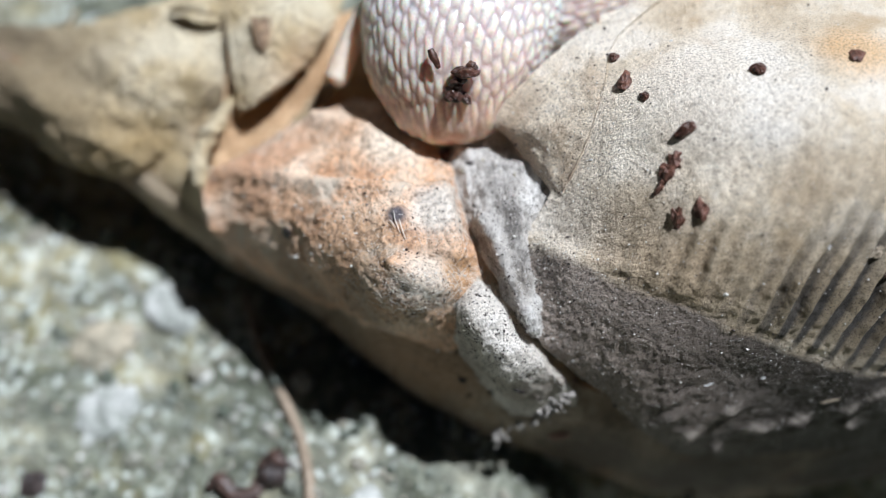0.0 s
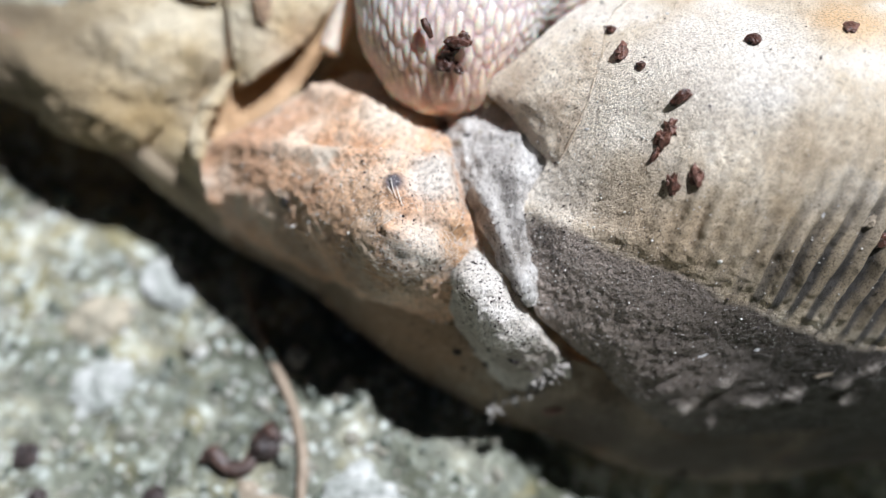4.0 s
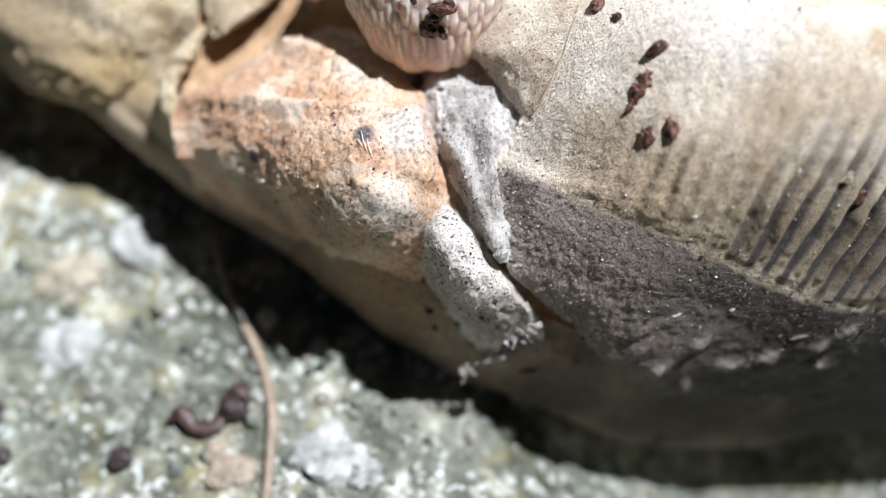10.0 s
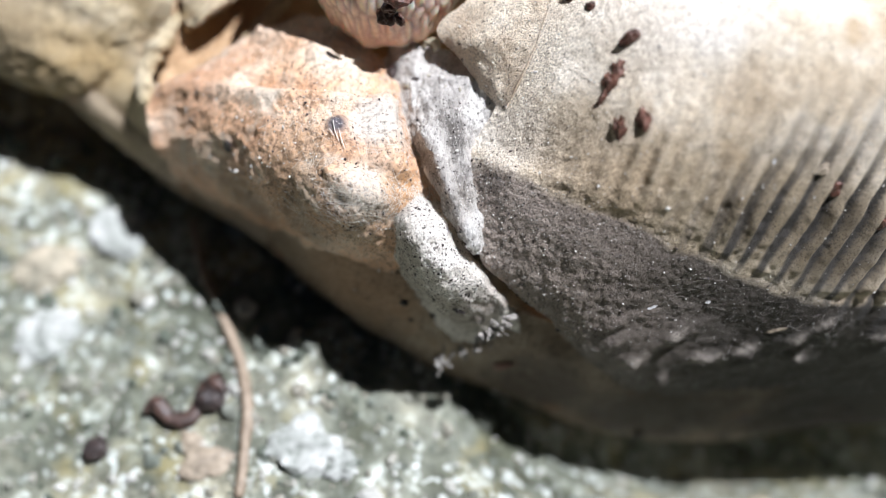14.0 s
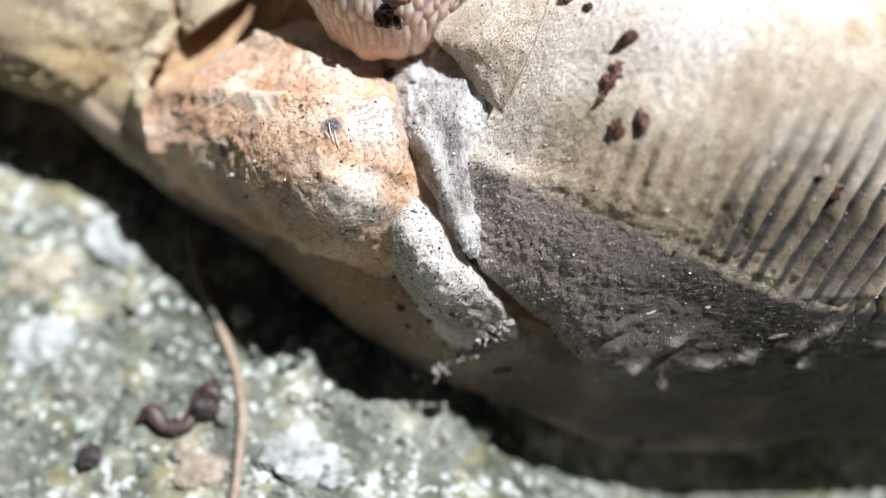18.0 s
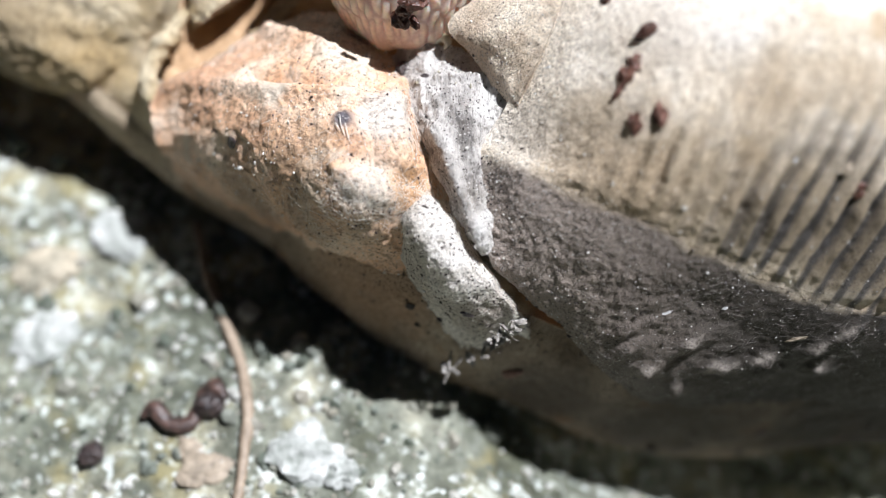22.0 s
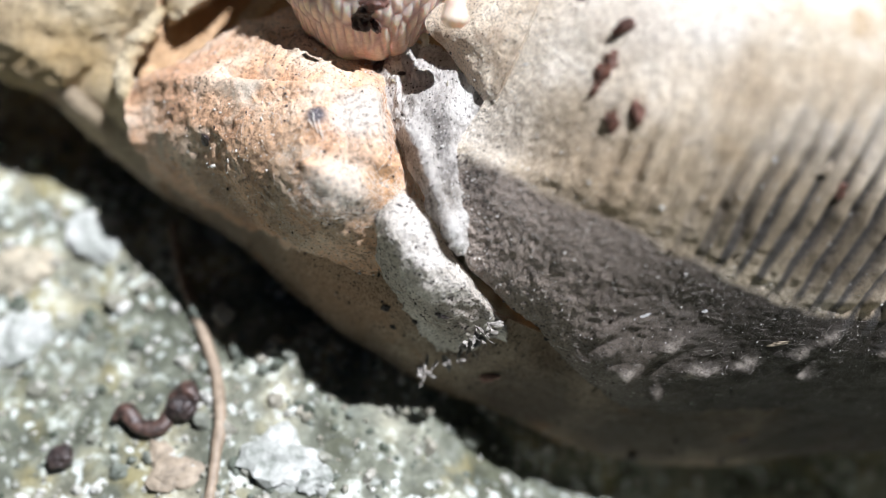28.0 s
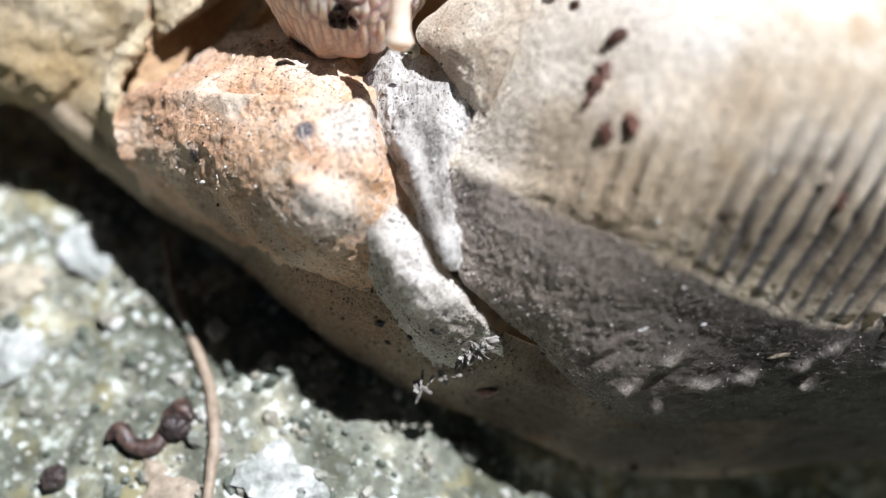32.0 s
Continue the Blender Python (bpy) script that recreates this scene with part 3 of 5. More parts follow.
def groove_dirt_shade(g):
    """Black dirt and painted shade in the grooves between the ribs, thickest at the lower right."""
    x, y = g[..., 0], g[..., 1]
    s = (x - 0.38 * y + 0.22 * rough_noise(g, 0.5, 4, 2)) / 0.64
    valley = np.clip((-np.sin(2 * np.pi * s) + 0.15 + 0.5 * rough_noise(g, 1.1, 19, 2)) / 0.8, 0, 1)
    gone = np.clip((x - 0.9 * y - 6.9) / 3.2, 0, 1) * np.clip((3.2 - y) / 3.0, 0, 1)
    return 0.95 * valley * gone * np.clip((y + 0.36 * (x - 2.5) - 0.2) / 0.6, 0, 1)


def soot_and_shade(g):
    """The weathered black side with its shade painted in: all that lies below the crease."""
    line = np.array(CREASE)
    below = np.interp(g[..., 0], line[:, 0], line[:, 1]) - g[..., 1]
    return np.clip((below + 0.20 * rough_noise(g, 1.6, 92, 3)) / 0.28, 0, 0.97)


# Shade put into the colour, growing towards the lower right.
def shade_growth(g):
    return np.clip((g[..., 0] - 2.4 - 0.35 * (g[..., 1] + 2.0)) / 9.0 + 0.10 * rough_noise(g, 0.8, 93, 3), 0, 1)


def lump_light(g):
    """Pale colour painted for the sunlit tops of the lumps, fraying at their edges."""
    h = np.zeros(g.shape[:2])
    for k in range(len(LUMPS)):
        h = np.maximum(h, oval(g, k) * (1.0 - 0.05 * k))
    return np.clip(1.3 * (h - 0.30 + 0.55 * rough_noise(g, 7.0, 94, 3)), 0, 0.85)


def dirt_and_light(ob, g):
    for name, f in (("dirt_shade", groove_dirt_shade), ("soot_shade", soot_and_shade), ("shade_fall", shade_growth), ("lump_light", lump_light)):
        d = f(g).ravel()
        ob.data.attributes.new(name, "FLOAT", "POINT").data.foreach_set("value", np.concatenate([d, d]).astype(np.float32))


dirt_and_light(grid_part("side_wall", both[0][:161], both[1][:161], both[2], 0.12, WALL, leaf, "pale ribbed side of the leaf", open_row=160), both[0][:161])
dirt_and_light(grid_part("dark_side", both[0][160:], both[1][160:], both[2], 0.10, WALL, leaf, "dark weathered underside, peppered black, with painted shade", open_row=0), both[0][160:])
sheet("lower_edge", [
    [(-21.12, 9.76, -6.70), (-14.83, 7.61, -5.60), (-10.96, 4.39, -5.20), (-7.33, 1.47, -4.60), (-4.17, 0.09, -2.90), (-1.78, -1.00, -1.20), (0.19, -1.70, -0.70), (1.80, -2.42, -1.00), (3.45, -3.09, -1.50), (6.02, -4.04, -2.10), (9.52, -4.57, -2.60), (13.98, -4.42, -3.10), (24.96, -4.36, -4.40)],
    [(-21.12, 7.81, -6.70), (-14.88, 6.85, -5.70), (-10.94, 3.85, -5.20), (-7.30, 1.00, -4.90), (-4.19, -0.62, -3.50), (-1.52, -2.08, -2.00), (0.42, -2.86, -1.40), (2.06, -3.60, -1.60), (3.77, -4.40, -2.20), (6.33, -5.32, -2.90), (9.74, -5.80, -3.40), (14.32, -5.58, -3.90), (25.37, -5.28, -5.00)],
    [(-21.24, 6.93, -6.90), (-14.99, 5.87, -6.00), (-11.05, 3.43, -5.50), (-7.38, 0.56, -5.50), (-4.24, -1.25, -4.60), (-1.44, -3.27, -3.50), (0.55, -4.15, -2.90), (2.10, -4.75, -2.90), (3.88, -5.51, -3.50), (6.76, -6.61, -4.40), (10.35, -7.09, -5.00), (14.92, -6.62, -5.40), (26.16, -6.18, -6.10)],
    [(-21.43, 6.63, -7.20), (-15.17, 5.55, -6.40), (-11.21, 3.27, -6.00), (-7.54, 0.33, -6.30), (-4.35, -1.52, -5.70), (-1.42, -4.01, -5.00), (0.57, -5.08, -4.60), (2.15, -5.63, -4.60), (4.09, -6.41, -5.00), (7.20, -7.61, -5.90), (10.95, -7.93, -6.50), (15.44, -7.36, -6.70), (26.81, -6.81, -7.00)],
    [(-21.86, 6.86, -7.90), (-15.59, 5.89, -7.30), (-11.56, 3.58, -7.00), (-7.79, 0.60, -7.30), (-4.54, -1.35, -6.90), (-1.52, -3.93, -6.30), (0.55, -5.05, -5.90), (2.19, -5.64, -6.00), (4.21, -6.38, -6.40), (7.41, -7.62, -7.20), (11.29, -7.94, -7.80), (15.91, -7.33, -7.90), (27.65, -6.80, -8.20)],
], 300, 110, 0.10, UNDER, leaf, wavy(0.12, 0.6, 21, 0.04, 3.5), "dull beige lower body of the leaf, shade painted in")
sheet("lower_back", [
    [(-21.86, 6.78, -7.90), (-15.59, 5.85, -7.30), (-11.56, 3.54, -7.00), (-7.79, 0.56, -7.30), (-4.54, -1.38, -6.90), (-1.53, -3.98, -6.40), (0.54, -5.10, -6.00), (2.19, -5.69, -6.10), (7.43, -7.68, -7.30), (15.95, -7.39, -8.00), (27.74, -6.85, -8.30)],
    [(-22.03, 7.35, -8.20), (-15.78, 6.25, -7.80), (-11.79, 4.07, -7.80), (-7.83, 1.42, -8.00), (-4.61, -0.63, -7.80), (-1.57, -3.05, -7.40), (0.55, -4.19, -7.20), (2.21, -4.85, -7.30), (7.55, -6.62, -8.10), (16.16, -6.23, -8.60), (28.01, -5.95, -8.70)],
    [(-21.91, 8.36, -8.00), (-15.84, 7.33, -8.00), (-11.89, 5.74, -8.20), (-7.87, 4.53, -8.40), (-3.75, 2.88, -8.00), (-1.29, 2.16, -7.90), (0.69, 1.69, -7.90), (2.29, 1.27, -7.90), (7.48, -0.22, -8.20), (15.93, -0.55, -8.30), (27.54, -0.72, -8.00)],
    [(-21.57, 9.14, -7.40), (-15.60, 8.15, -7.40), (-11.66, 8.00, -7.40), (-7.64, 8.56, -7.20), (-3.64, 8.79, -7.20), (-1.28, 8.75, -7.30), (0.65, 8.77, -7.30), (2.28, 8.76, -7.20), (8.45, 9.23, -6.60), (15.07, 9.67, -6.60), (26.71, 10.21, -6.80)],
], 160, 60, 0.10, INNER, leaf, wavy(0.08, 0.4, 22, 0.03), "brown back of the leaf pouch")
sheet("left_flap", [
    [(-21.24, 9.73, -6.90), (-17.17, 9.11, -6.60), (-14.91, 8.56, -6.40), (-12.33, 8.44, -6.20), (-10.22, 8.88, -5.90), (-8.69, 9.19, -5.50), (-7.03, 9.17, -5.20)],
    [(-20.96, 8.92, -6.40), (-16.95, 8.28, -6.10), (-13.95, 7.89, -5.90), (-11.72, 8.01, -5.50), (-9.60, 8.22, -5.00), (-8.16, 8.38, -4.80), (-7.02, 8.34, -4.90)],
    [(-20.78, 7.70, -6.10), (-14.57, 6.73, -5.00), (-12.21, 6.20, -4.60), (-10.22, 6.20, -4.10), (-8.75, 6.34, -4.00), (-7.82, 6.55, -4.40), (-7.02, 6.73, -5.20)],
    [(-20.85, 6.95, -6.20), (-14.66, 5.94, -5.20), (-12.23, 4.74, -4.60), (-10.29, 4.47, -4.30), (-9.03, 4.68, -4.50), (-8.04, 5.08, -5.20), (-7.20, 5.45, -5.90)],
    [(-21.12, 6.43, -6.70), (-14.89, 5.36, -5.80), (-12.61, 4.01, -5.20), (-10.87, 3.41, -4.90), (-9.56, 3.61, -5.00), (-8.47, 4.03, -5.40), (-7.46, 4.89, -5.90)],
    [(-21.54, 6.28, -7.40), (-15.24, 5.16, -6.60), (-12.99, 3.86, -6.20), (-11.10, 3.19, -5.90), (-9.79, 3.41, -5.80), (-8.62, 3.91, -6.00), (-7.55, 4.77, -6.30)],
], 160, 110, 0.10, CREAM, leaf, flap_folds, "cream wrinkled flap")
sheet("middle_flap", [
    [(-7.09, 8.99, -4.60), (-5.86, 9.00, -4.40), (-4.59, 9.01, -4.40), (-3.13, 9.06, -4.60)],
    [(-6.95, 8.08, -4.40), (-5.70, 7.97, -3.90), (-4.54, 8.22, -3.90), (-3.34, 8.37, -4.40)],
    [(-6.84, 7.16, -4.30), (-5.67, 7.04, -3.60), (-4.68, 7.37, -3.60), (-3.61, 7.84, -4.20)],
    [(-6.69, 6.05, -4.10), (-5.90, 5.97, -3.50), (-5.00, 6.52, -3.50), (-3.93, 7.38, -4.10)],
    [(-6.61, 5.16, -4.20), (-6.02, 5.35, -3.60), (-5.19, 5.91, -3.60), (-4.12, 7.00, -4.20)],
    [(-6.69, 5.32, -4.90), (-6.23, 5.64, -4.80), (-5.44, 6.19, -4.80), (-4.26, 7.20, -5.00)],
], 110, 110, 0.08, CREAM, leaf, wavy(0.11, 0.9, 24, 0.09, 5.0), "cream flap with a free slanting edge")
sheet("pocket", [
    [(-7.09, 6.68, -4.80), (-5.62, 7.40, -4.90), (-4.34, 8.23, -5.10), (-2.55, 8.81, -5.90), (-0.87, 8.87, -6.40)],
    [(-7.28, 5.03, -4.70), (-5.99, 5.64, -4.70), (-4.53, 6.55, -4.90), (-2.94, 6.90, -5.70), (-0.90, 6.95, -6.40)],
    [(-7.49, 3.74, -4.40), (-6.25, 4.08, -4.50), (-4.81, 4.98, -4.70), (-3.11, 5.83, -5.30), (-0.92, 5.21, -6.10)],
    [(-7.54, 2.97, -4.20), (-6.12, 3.31, -4.20), (-4.67, 4.14, -4.30), (-2.97, 5.17, -4.70), (-0.91, 4.40, -5.40)],
], 90, 70, 0.08, INNER, leaf, wavy(0.09, 1.1, 31, 0.04, 4.0), "rust-brown hollow behind the flap")
sheet("rusty_fold", [
    [(-6.57, 3.68, -4.00), (-4.63, 4.66, -3.00), (-2.48, 5.44, -2.40), (-1.28, 4.90, -2.20), (-0.24, 3.93, -2.20), (0.32, 3.89, -3.00)],
    [(-7.06, 3.49, -3.80), (-4.66, 3.84, -2.10), (-2.38, 4.09, -1.20), (-1.07, 3.75, -1.10), (-0.04, 3.46, -1.50), (0.51, 3.38, -2.40)],
    [(-7.48, 3.20, -3.60), (-4.88, 3.16, -1.40), (-2.63, 2.94, -0.20), (-1.18, 2.80, 0.30), (0.03, 3.02, -0.60), (0.69, 2.97, -1.80)],
    [(-7.38, 2.50, -3.40), (-4.62, 2.13, -0.90), (-2.25, 1.73, 0.60), (-0.99, 1.56, 1.10), (0.20, 1.87, 0.20), (0.95, 1.79, -1.40)],
    [(-7.20, 1.78, -3.40), (-4.15, 1.05, -0.70), (-2.03, 0.50, 0.90), (-0.79, 0.49, 1.25), (0.45, 0.80, 0.50), (1.21, 0.80, -1.20)],
    [(-7.10, 1.24, -3.80), (-3.95, 0.22, -1.10), (-1.84, -0.54, 0.50), (-0.51, -0.46, 0.95), (0.76, -0.06, 0.30), (1.54, -0.08, -1.20)],
    [(-7.16, 0.81, -4.60), (-4.02, -0.46, -2.40), (-1.68, -1.48, -1.10), (-0.04, -1.73, -0.50), (0.99, -1.29, -0.40), (1.88, -1.38, -1.40)],
    [(-7.31, 0.49, -5.50), (-4.27, -0.93, -4.20), (-1.59, -2.31, -2.80), (0.14, -2.65, -2.10), (1.40, -2.47, -1.90), (2.32, -2.56, -2.20)],
], 170, 120, 0.09, RUST, leaf, rusty_folds, "rust-orange woolly fold")
sheet("tongue", [
    [(-0.30, 3.99, -1.79), (0.24, 4.50, -1.72), (1.11, 4.26, -1.66), (2.25, 3.77, -1.56)],
    [(-0.10, 3.17, -1.24), (0.75, 3.36, -0.73), (1.73, 3.44, -0.70), (2.86, 3.27, -0.88)],
    [(0.50, 1.71, -0.35), (1.12, 1.99, 0.32), (1.91, 2.19, 0.35), (2.90, 2.47, -0.03)],
    [(1.11, 0.46, 0.08), (1.56, 0.64, 0.73), (1.94, 0.86, 0.61), (2.59, 1.34, 0.26)],
    [(1.79, -0.80, 0.45), (2.03, -0.60, 1.02), (2.26, -0.42, 0.86), (2.64, 0.02, 0.41)],
    [(2.33, -1.63, 0.56), (2.45, -1.58, 0.83), (2.56, -1.51, 0.80), (2.69, -1.32, 0.40)],
], 130, 200, 0.10, GREY, leaf, tongue_folds, "silvery grey tongue-shaped fold")
sheet("corner_flap", [
    [(5.82, 8.17, -1.20), (6.19, 8.27, -1.00), (6.87, 8.44, -1.10)],
    [(3.76, 6.88, -0.50), (4.20, 6.82, -0.20), (4.79, 6.67, 0.10)],
    [(2.36, 5.64, -0.20), (3.18, 5.35, 0.40), (4.32, 5.24, 1.00)],
    [(1.29, 4.66, -0.50), (2.46, 4.27, 0.35), (4.01, 4.31, 1.20)],
    [(1.97, 3.78, -0.40), (2.69, 3.56, 0.35), (3.65, 3.40, 1.15)],
    [(2.71, 2.71, -0.20), (2.89, 2.57, 0.35), (3.21, 2.44, 0.75)],
    [(3.05, 2.09, -0.50), (3.12, 2.01, -0.20), (3.23, 1.94, 0.10)],
], 70, 100, 0.08, CORNER, leaf, wavy(0.07, 1.0, 27, 0.05, 4.0), "pale brown three-cornered flap")
sheet("woolly_roll", [
    [(0.02, -0.14, -0.80), (0.27, 0.11, -0.20), (0.82, 0.26, -0.20), (1.39, 0.04, -0.90)],
    [(0.03, -1.22, -0.70), (0.44, -0.83, 0.90), (1.15, -0.57, 1.00), (1.97, -1.02, -0.10)],
    [(0.37, -2.36, -1.10), (0.98, -1.81, 0.90), (1.76, -1.50, 1.00), (2.63, -1.99, -0.30)],
    [(0.96, -3.28, -1.60), (1.58, -2.61, 0.50), (2.40, -2.27, 0.60), (3.25, -2.86, -0.50)],
    [(1.66, -3.98, -2.10), (2.25, -3.36, -0.60), (3.07, -3.07, -0.50), (3.71, -3.56, -1.20)],
    [(2.22, -4.52, -2.90), (2.76, -4.24, -2.20), (3.37, -4.06, -2.10), (3.87, -4.22, -2.40)],
], 80, 110, 0.10, WOOLLY, leaf, lambda g: wavy(0.14, 0.9, 28, 0.06)(g) + 0.06 * rough_noise(g, 3.0, 68, 3), "whitish grey woolly roll")
sheet("wedge", [
    [(-10.10, 4.16, -5.40), (-8.76, 4.00, -4.90), (-7.53, 3.45, -4.30)],
    [(-9.95, 3.26, -5.50), (-8.47, 3.06, -4.50), (-7.19, 2.80, -3.70)],
    [(-9.49, 2.56, -5.80), (-8.20, 2.20, -4.80), (-7.04, 1.83, -4.00)],
    [(-9.08, 1.77, -6.30), (-8.02, 1.35, -5.50), (-7.16, 1.05, -5.00)],
], 50, 50, 0.08, CREAM, leaf, wavy(0.06, 1.2, 30, 0.03), "pale wedge below the flap")
part("curled_rim", tube_mesh("curled_rim", [(-6.66, 5.56, -3.87), (-7.11, 4.99, -3.76), (-7.47, 4.41, -3.70), (-7.68, 3.81, -3.70), (-7.74, 3.32, -3.73), (-7.54, 2.96, -3.79), (-6.90, 3.11, -3.83)],
     [0.16, 0.26, 0.28, 0.27, 0.28, 0.26, 0.12], 80, 20, CREAM, 0.9, wavy(0.17, 2.6, 29, 0.06)), leaf, "lumpy cream rolled rim")
part("folded_lip", tube_mesh("folded_lip", [(-8.86, 8.53, -4.70), (-8.18, 8.61, -4.20), (-7.58, 8.51, -4.10), (-7.04, 8.40, -4.40)],
     [0.08, 0.22, 0.20, 0.06], 40, 16, CREAM, 0.7, wavy(0.08, 2.4, 38, 0.06)), leaf, "folded lip of the cream flap")
part("torn_tip", tube_mesh("torn_tip", [(-12.72, 8.24, -6.10), (-12.45, 8.56, -6.00), (-12.27, 8.88, -5.90)],
     [0.22, 0.12, 0.02], 20, 10, CREAM, 0.6, wavy(0.05, 2.4, 39, 0.04)), leaf, "torn upright tip")
part("pale_ridge", tube_mesh("pale_ridge", [(-3.38, 6.41, -4.00), (-3.69, 5.89, -3.80), (-4.16, 5.32, -3.80), (-4.65, 4.83, -3.90), (-5.10, 4.36, -4.20)],
     [0.22, 0.27, 0.25, 0.22, 0.10], 60, 20, CREAM, 0.8, wavy(0.12, 2.2, 36, 0.06)), leaf, "cream lumpy ridge inside the pocket")
part("curl", tube_mesh("curl", [(0.87, 4.30, -1.47), (1.01, 4.40, -1.28), (1.19, 4.39, -1.15), (1.29, 4.25, -1.12), (1.19, 4.13, -1.18)],
     [0.05, 0.10, 0.12, 0.12, 0.05], 30, 16, BEAD, 1.0, wavy(0.03, 4.0, 37, 0.02)), leaf, "glossy yellowish curled tip")

# ---- the snail ----
snail = thing("snail", (0, 0, 0), "pale lilac-grey snail creeping head down over the dry leaf", "snail")
PIVOT = place((0.02, 7.10, -1.75))
HEAD_AXIS = [(2.24, 11.66, -4.78), (1.17, 9.77, -3.35), (0.36, 7.86, -2.07), (0.07, 6.40, -1.59), (0.02, 5.32, -1.67), (0.02, 4.81, -1.99), (0.02, 4.64, -2.23)]
HEAD_R = [2.6, 2.9, 2.9, 2.6, 2.05, 1.35, 0.35]
BODY_AXIS = [(1.35, 8.65, -3.50), (3.11, 8.62, -3.50), (5.15, 9.43, -4.20), (7.09, 11.23, -5.80)]
BODY_R = [2.2, 2.2, 1.65, 0.6]


def striped_shell():
    """Cream shell with slanting orange-brown growth stripes of uneven width."""
    m, t, b = nodes_of("striped_shell")
    tc = t.nodes.new("ShaderNodeTexCoord")
    mp = t.nodes.new("ShaderNodeMapping")
    mp.inputs["Rotation"].default_value = (0, 0, 0.6)
    t.links.new(tc.outputs["Object"], mp.inputs[0])
    w = node(t, "ShaderNodeTexWave", Scale=190.0, Distortion=3.5, Detail=2.0)
    w.inputs["Detail Scale"].default_value = 0.8
    t.links.new(mp.outputs[0], w.inputs["Vector"])
    t.links.new(ramp(t, w.outputs["Fac"], [(0.2, (0.22, 0.10, 0.04)), (0.45, (0.60, 0.36, 0.14)), (0.62, (0.80, 0.68, 0.48)), (1.0, (0.84, 0.77, 0.62))]), b.inputs["Base Color"])
    b.inputs["Roughness"].default_value = 0.3
    return m


STRIPED = striped_shell()
part("shell", tube_mesh("shell", [(4.47, 11.72, -7.50), (6.06, 11.50, -6.40), (8.28, 11.52, -5.20), (11.13, 11.56, -4.90), (14.70, 11.87, -5.60), (17.59, 12.49, -7.00)], [0.5, 1.7, 2.35, 2.45, 2.2, 0.6], 60, 60, STRIPED, 0.9,
     lambda g: 0.05 * np.sin(g[..., 0] * 7 - g[..., 1] * 4)), snail, "cream shell with orange-brown stripes")


def tube_frame(axis, radii, n):
    """Axis points, radii and directions of a round body, as its skin is laid."""
    a = spline(np.array(axis, float), n)
    r = np.maximum(spline(np.array(radii, float)[:, None], n)[:, 0], 0.004)
    d = np.gradient(a, axis=0)
    d /= np.linalg.norm(d, axis=1, keepdims=True) + 1e-12
    e1 = np.cross(d, np.array((0.05, 0.1, 1.0)))
    e1 /= np.linalg.norm(e1, axis=1, keepdims=True)
    return a, r, d, e1, np.cross(e1, d)


def blob(rows, columns):
    """Unit ball: vertices and faces."""
    v = [(0, 0, 1)]
    for j in range(1, rows):
        p = math.pi * j / rows
        v += [(math.sin(p) * math.cos(2 * math.pi * i / columns), math.sin(p) * math.sin(2 * math.pi * i / columns), math.cos(p)) for i in range(columns)]
    v.append((0, 0, -1))
    f = [(0, 1 + i, 1 + (i + 1) % columns) for i in range(columns)]
    for j in range(rows - 2):
        for i in range(columns):
            k = (i + 1) % columns
            f.append((1 + j * columns + i, 1 + (j + 1) * columns + i, 1 + (j + 1) * columns + k, 1 + j * columns + k))
    last = 1 + (rows - 2) * columns
    f += [(len(v) - 1, last + (i + 1) % columns, last + i) for i in range(columns)]
    return np.array(v), f


def scatter(name, spots, material, ball=(4, 7), smooth=True, space=place, origin=(0, 0, 0), jag=0.0, seed=5):
    """One mesh of many small lumps; a spot is (centre, axis a, axis b, axis c), axes as half lengths."""
    rng = np.random.default_rng(seed)
    v, f = blob(*ball)
    verts, faces = [], []
    for c, a, b, h in spots:
        w = v * (1 + jag * rng.uniform(-1, 1, (len(v), 1)))
        k = len(verts) * len(v)
        verts.append(space(c + w[:, :1] * a + w[:, 1:2] * b + w[:, 2:] * h) - np.array(origin))
        faces += [tuple(i + k for i in q) for q in f]
    return mesh_of(name, np.concatenate(verts), faces, material, smooth)


